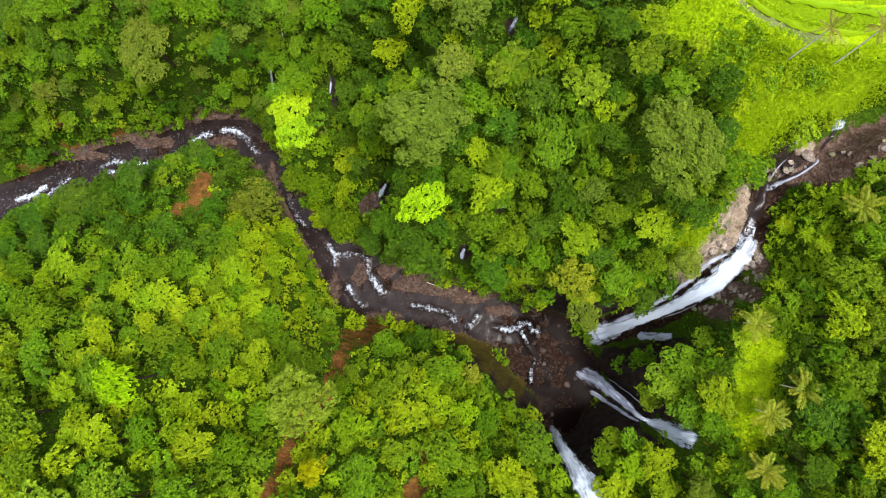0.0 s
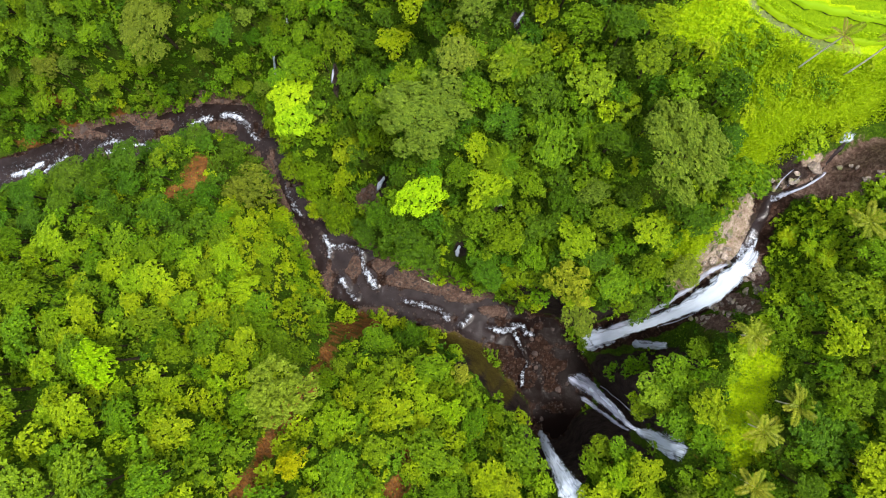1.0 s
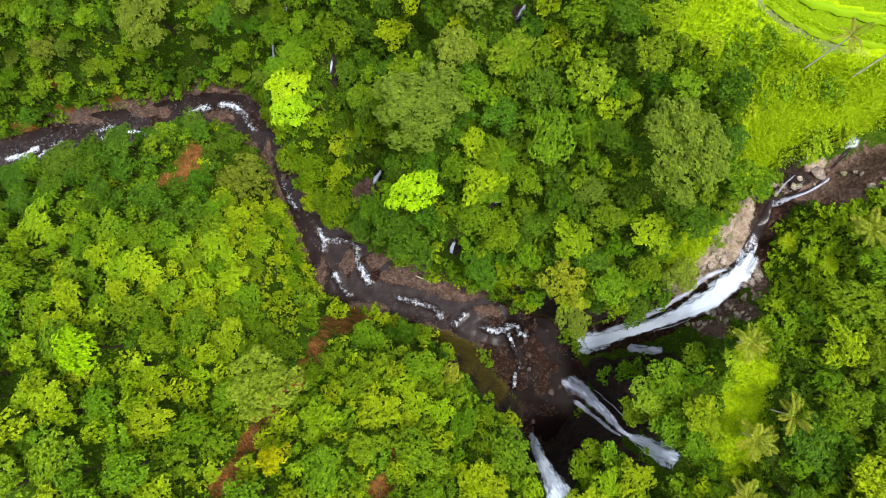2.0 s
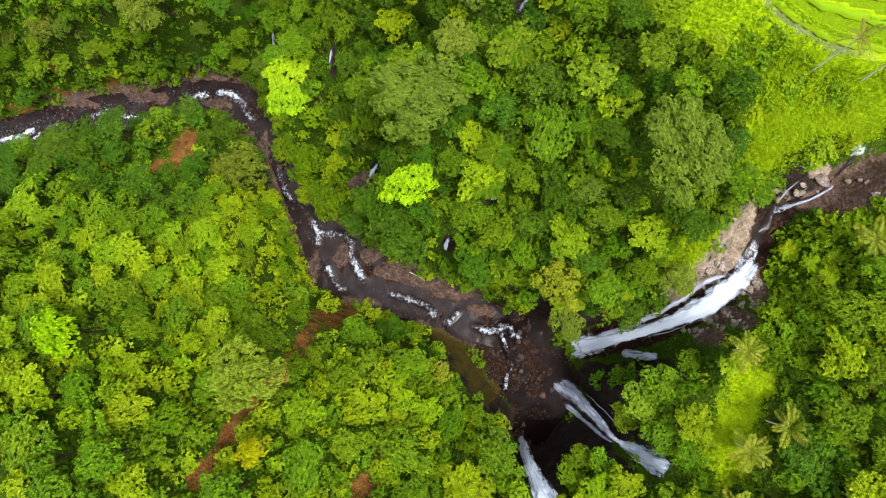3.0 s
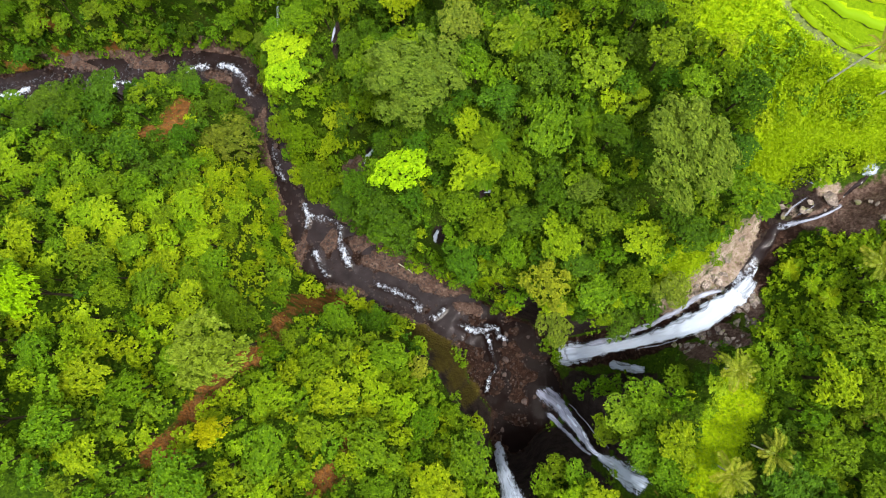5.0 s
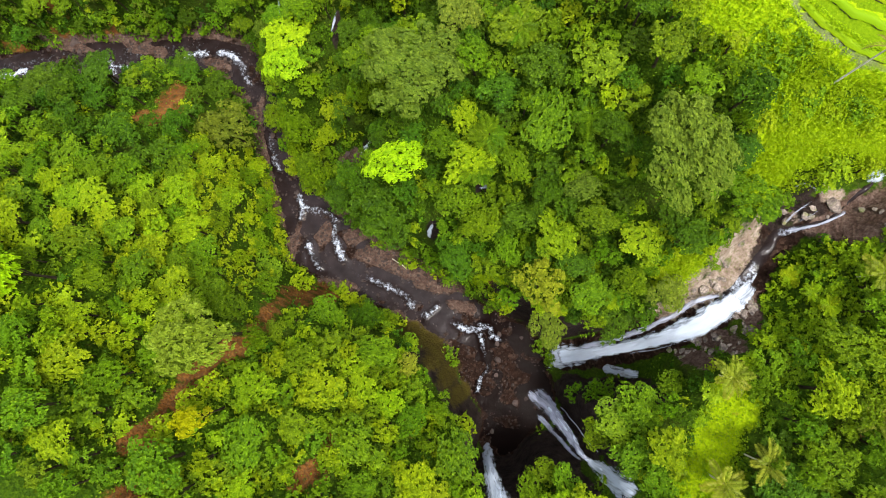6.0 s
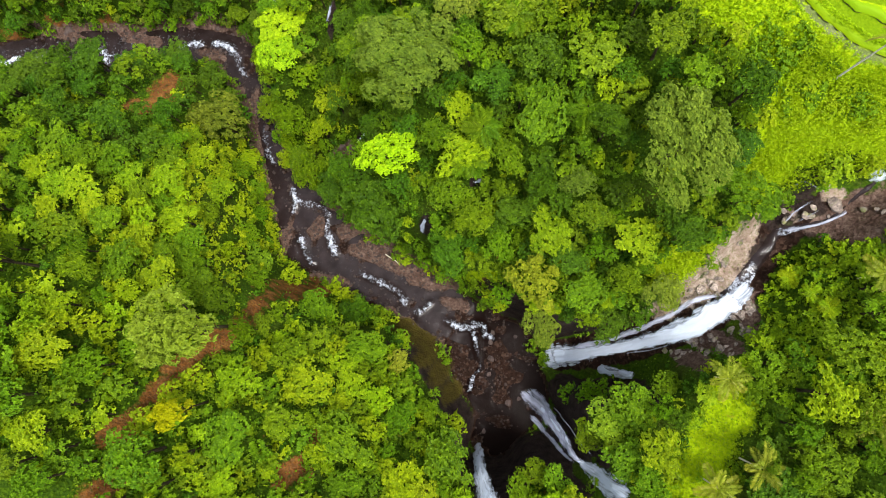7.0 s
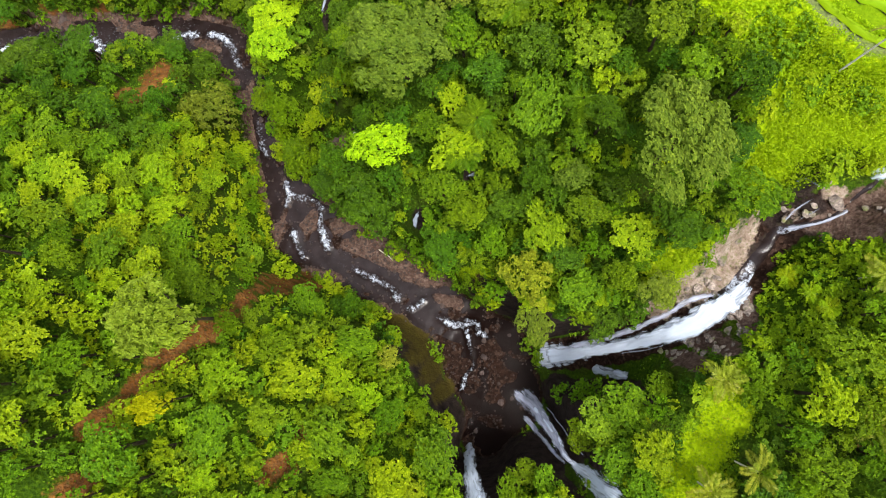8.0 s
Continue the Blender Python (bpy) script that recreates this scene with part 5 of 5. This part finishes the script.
def tree_fern(x, y, lift, seed):
    z = heights(x, y)
    root = tagged(new("tree_fern"), "light green tree fern with a star of fronds", "tree fern", "tree ferns in the gorge")
    root.location = (x, y, z)
    part("trunk", data_mesh("trunk", *tube([(0, 0, -0.4, 0.14), (0.05, 0, lift * 0.5, 0.11), (0, 0, lift, 0.1)], 6), BARK, True), root)
    crown_of(root, FERN_FRONDS, 13, (0, 0, lift), seed, -10, 30)
    return root


for k, (x, y) in enumerate([(6.7, 5.6), (-35.2, 3.6), (-39.0, 1.0), (-24.0, 25.0), (50.6, 10.0), (-25.6, 26.2), (48.8, 11.6), (52.4, 8.4), (20.0, 0.6), (27.0, 3.4), (24.0, 4.6), (22.0, 14.0)]):
    tree_fern(x, y, 2.4 if k else 2.0, 80 + k)

PLUMES = [frond_mesh("frond", 3.2, dr, 0.8, 15, LEAF["mid"], rs) for dr in (0.55, 0.75, 0.4)]


def feathery_tree(x, y, top, seed):
    z = heights(x, y)
    root = tagged(new("feathery_tree"), "yellow-green tree with long drooping feathery branches", "tree", "feathery trees in the gorge")
    root.location = (x, y, z)
    h = max(top - z, 3.0)
    part("trunk", data_mesh("trunk", *tube([(0, 0, -0.5, 0.2), (0.2, 0.1, h * 0.5, 0.15), (0, 0, h, 0.08)], 7), BARK, True), root)
    crown_of(root, PLUMES, 15, (0, 0, h - 0.6), seed, -20, 35)
    crown_of(root, PLUMES, 9, (0, 0, h - 2.2), seed + 50, -30, 10)
    return root


for k, (x, y, top) in enumerate([(3.4, 16.4, 33.4), (4.4, 20.4, 36.0), (5.6, 33.0, 42.6), (16.6, 24.8, 39.5), (-84.0, 47.0, 16.0)]):
    feathery_tree(x, y, top, 300 + k)

# ---- rocks ----


def boulder_mesh(name, seed, mat, squash=0.7, detail=3):
    """A worn stone, about 1 m across, resting on z = 0."""
    bm = bmesh.new()
    bmesh.ops.create_icosphere(bm, subdivisions=detail, radius=0.5)
    for v in bm.verts:
        p = v.co * 1.7 + Vector((seed * 7.1, seed * 3.3, 0))
        v.co *= 1 + 0.42 * noise.noise(p) + 0.16 * noise.noise(p * 2.9)
    cuts = random.Random(seed)
    for _ in range(9):
        d = Vector((cuts.uniform(-1, 1), cuts.uniform(-1, 1), cuts.uniform(-0.3, 1))).normalized()
        reach = cuts.uniform(0.30, 0.42)
        for v in bm.verts:
            over = v.co.dot(d) - reach
            if over > 0:
                v.co -= d * over * 0.9
    for v in bm.verts:
        v.co.z = v.co.z * squash + 0.22
    me = bpy.data.meshes.new(name)
    bm.to_mesh(me)
    bm.free()
    me.materials.append(mat)
    return me


BROWN_STONES = [boulder_mesh("boulder", k, ROCK_BROWN, 0.62, 2) for k in range(5)]
PALE_STONES = [boulder_mesh("boulder", 10 + k, ROCK_PALE, 0.55, 2) for k in range(4)]


def lay_stone(meshes, x, y, size, label, group):
    ob = new("boulder", meshes[rnd.randrange(len(meshes))])
    ob.matrix_basis = Matrix.LocRotScale((x, y, heights(x, y) - 0.08 * size), Euler((rnd.uniform(-0.25, 0.25), rnd.uniform(-0.25, 0.25), rnd.uniform(0, 6.28))), (size * rnd.uniform(0.8, 1.3), size * rnd.uniform(0.7, 1.1), size * rnd.uniform(0.6, 1.0)))
    return tagged(ob, label, "boulder", group)


rs = np.random.RandomState(70)
n = 0
while n < 190:
    k = rs.randint(1, len(RIVER) - 1)
    f = rs.rand()
    a, b = np.array(RIVER[k]), np.array(RIVER[k + 1] if k + 1 < len(RIVER) else RIVER[k])
    p = a + (b - a) * f
    x, y = p[0] + rs.uniform(-1.1, 1.1) * p[3], p[1] + rs.uniform(-1.1, 1.1) * p[3]
    if x < -104 or channel(RIVER, np.array([x]), np.array([y]))[0][0] > 0.4:
        continue
    lay_stone(BROWN_STONES, x, y, 0.45 + 1.0 * rs.rand() ** 3, "brown river boulder lying in the stony bed", "boulders in the river bed")
    n += 1
for cx, cy, rx, ry, many in ((43.2, 0.6, 2.2, 1.2, 26), (45.8, 5.2, 1.0, 2.8, 24), (40.0, -1.6, 1.4, 0.8, 10), (40.6, 9.8, 2.0, 2.6, 12), (-21.4, 19.2, 2.2, 1.6, 14), (49, 20.6, 3, 1.6, 8), (56.6, 21.6, 3, 1.6, 12)):
    for _ in range(many):
        lay_stone(PALE_STONES if cx > 0 else BROWN_STONES, cx + rs.uniform(-rx, rx), cy + rs.uniform(-ry, ry), rs.uniform(0.5, 1.5), "pale weathered boulder beside the waterfall" if cx > 0 else "red-brown boulder below the small fall", "boulders beside the waterfall" if cx > 0 else "boulders below the small fall")
lay_stone(BROWN_STONES, -88.6, 33.0, 2.2, "large red-brown rock on the river bank", "")
for x, y, size in ((52.2, 22.6, 2.3), (41.4, 12.4, 2.4), (40.0, 8.2, 2.0), (37.4, 5.2, 1.6), (42.6, 15.4, 1.5)):
    lay_stone(PALE_STONES, x, y, size, "large pale rock slab beside the stream", "rock slabs beside the stream")

# gravel
rs, x, y = scatter(71, 60000, -106, 34, -30, 40)
ok = channel(RIVER, x, y)[0] < 0.3
x, y = x[ok][:4400], y[ok][:4400]
z = land(x, y)
ring = np.linspace(0, 2 * np.pi, 6, endpoint=False)
base = np.array([(w * math.cos(a), w * math.sin(a), h) for w, h in ((0.9, -1.0), (1.0, 0.1), (0.55, 0.9)) for a in ring])
size = (0.07 + 0.26 * rs.rand(len(x)) ** 3) * np.where(x > 4, 0.7, 1.0)
v = base[None] * (1 + 0.45 * (rs.rand(len(x), 18, 3) - 0.5)) * size[:, None, None] * np.array([1, 1, 0.6])
turn = rs.rand(len(x)) * 6.28
c, s = np.cos(turn)[:, None], np.sin(turn)[:, None]
v = np.stack([v[..., 0] * c - v[..., 1] * s, v[..., 0] * s + v[..., 1] * c, v[..., 2]], -1) + np.stack([x, y, z + size * 0.35], 1)[:, None]
faces = np.array([(k + a, k + (a + 1) % 6, k + 6 + (a + 1) % 6, k + 6 + a) for k in (0, 6) for a in range(6)] + [(12, 13, 14, 15), (12, 15, 16, 17)])
me = data_mesh("gravel", v.reshape(-1, 3), (faces[None] + 18 * np.arange(len(x))[:, None, None]).reshape(-1, 4), ROCK_BROWN)
tagged(new("gravel", me), "brown stones and gravel strewn over the river bed", "gravel", kind="stuff")

# ---- dead branches ----


def branch(x, y, length, turn, lift, label, bark=PALM_BARK):
    z = heights(x, y) + lift
    dx, dy = math.cos(turn) * length, math.sin(turn) * length
    z2 = heights(x + dx, y + dy) + lift
    path = [(0, 0, 0, 0.11), (dx * 0.35 + 0.2, dy * 0.35, (z2 - z) * 0.35 + 0.3, 0.09), (dx * 0.7, dy * 0.7 + 0.2, (z2 - z) * 0.7 + 0.2, 0.07), (dx, dy, z2 - z, 0.04)]
    ob = new("dead_branch", data_mesh("dead_branch", *tube(path, 6), bark, True))
    ob.location = (x, y, z)
    return tagged(ob, label, "branch")


branch(-84.5, 40.5, 5.0, -1.1, 3.0, "bare dull trunk lying on the leafy bank", BARK)
branch(-40.6, 27.4, 3.6, 0.4, 0.4, "fallen log lying across the river's edge")
branch(-10.0, 3.4, 3.4, -0.4, 0.3, "dead branch on the gravel bank")
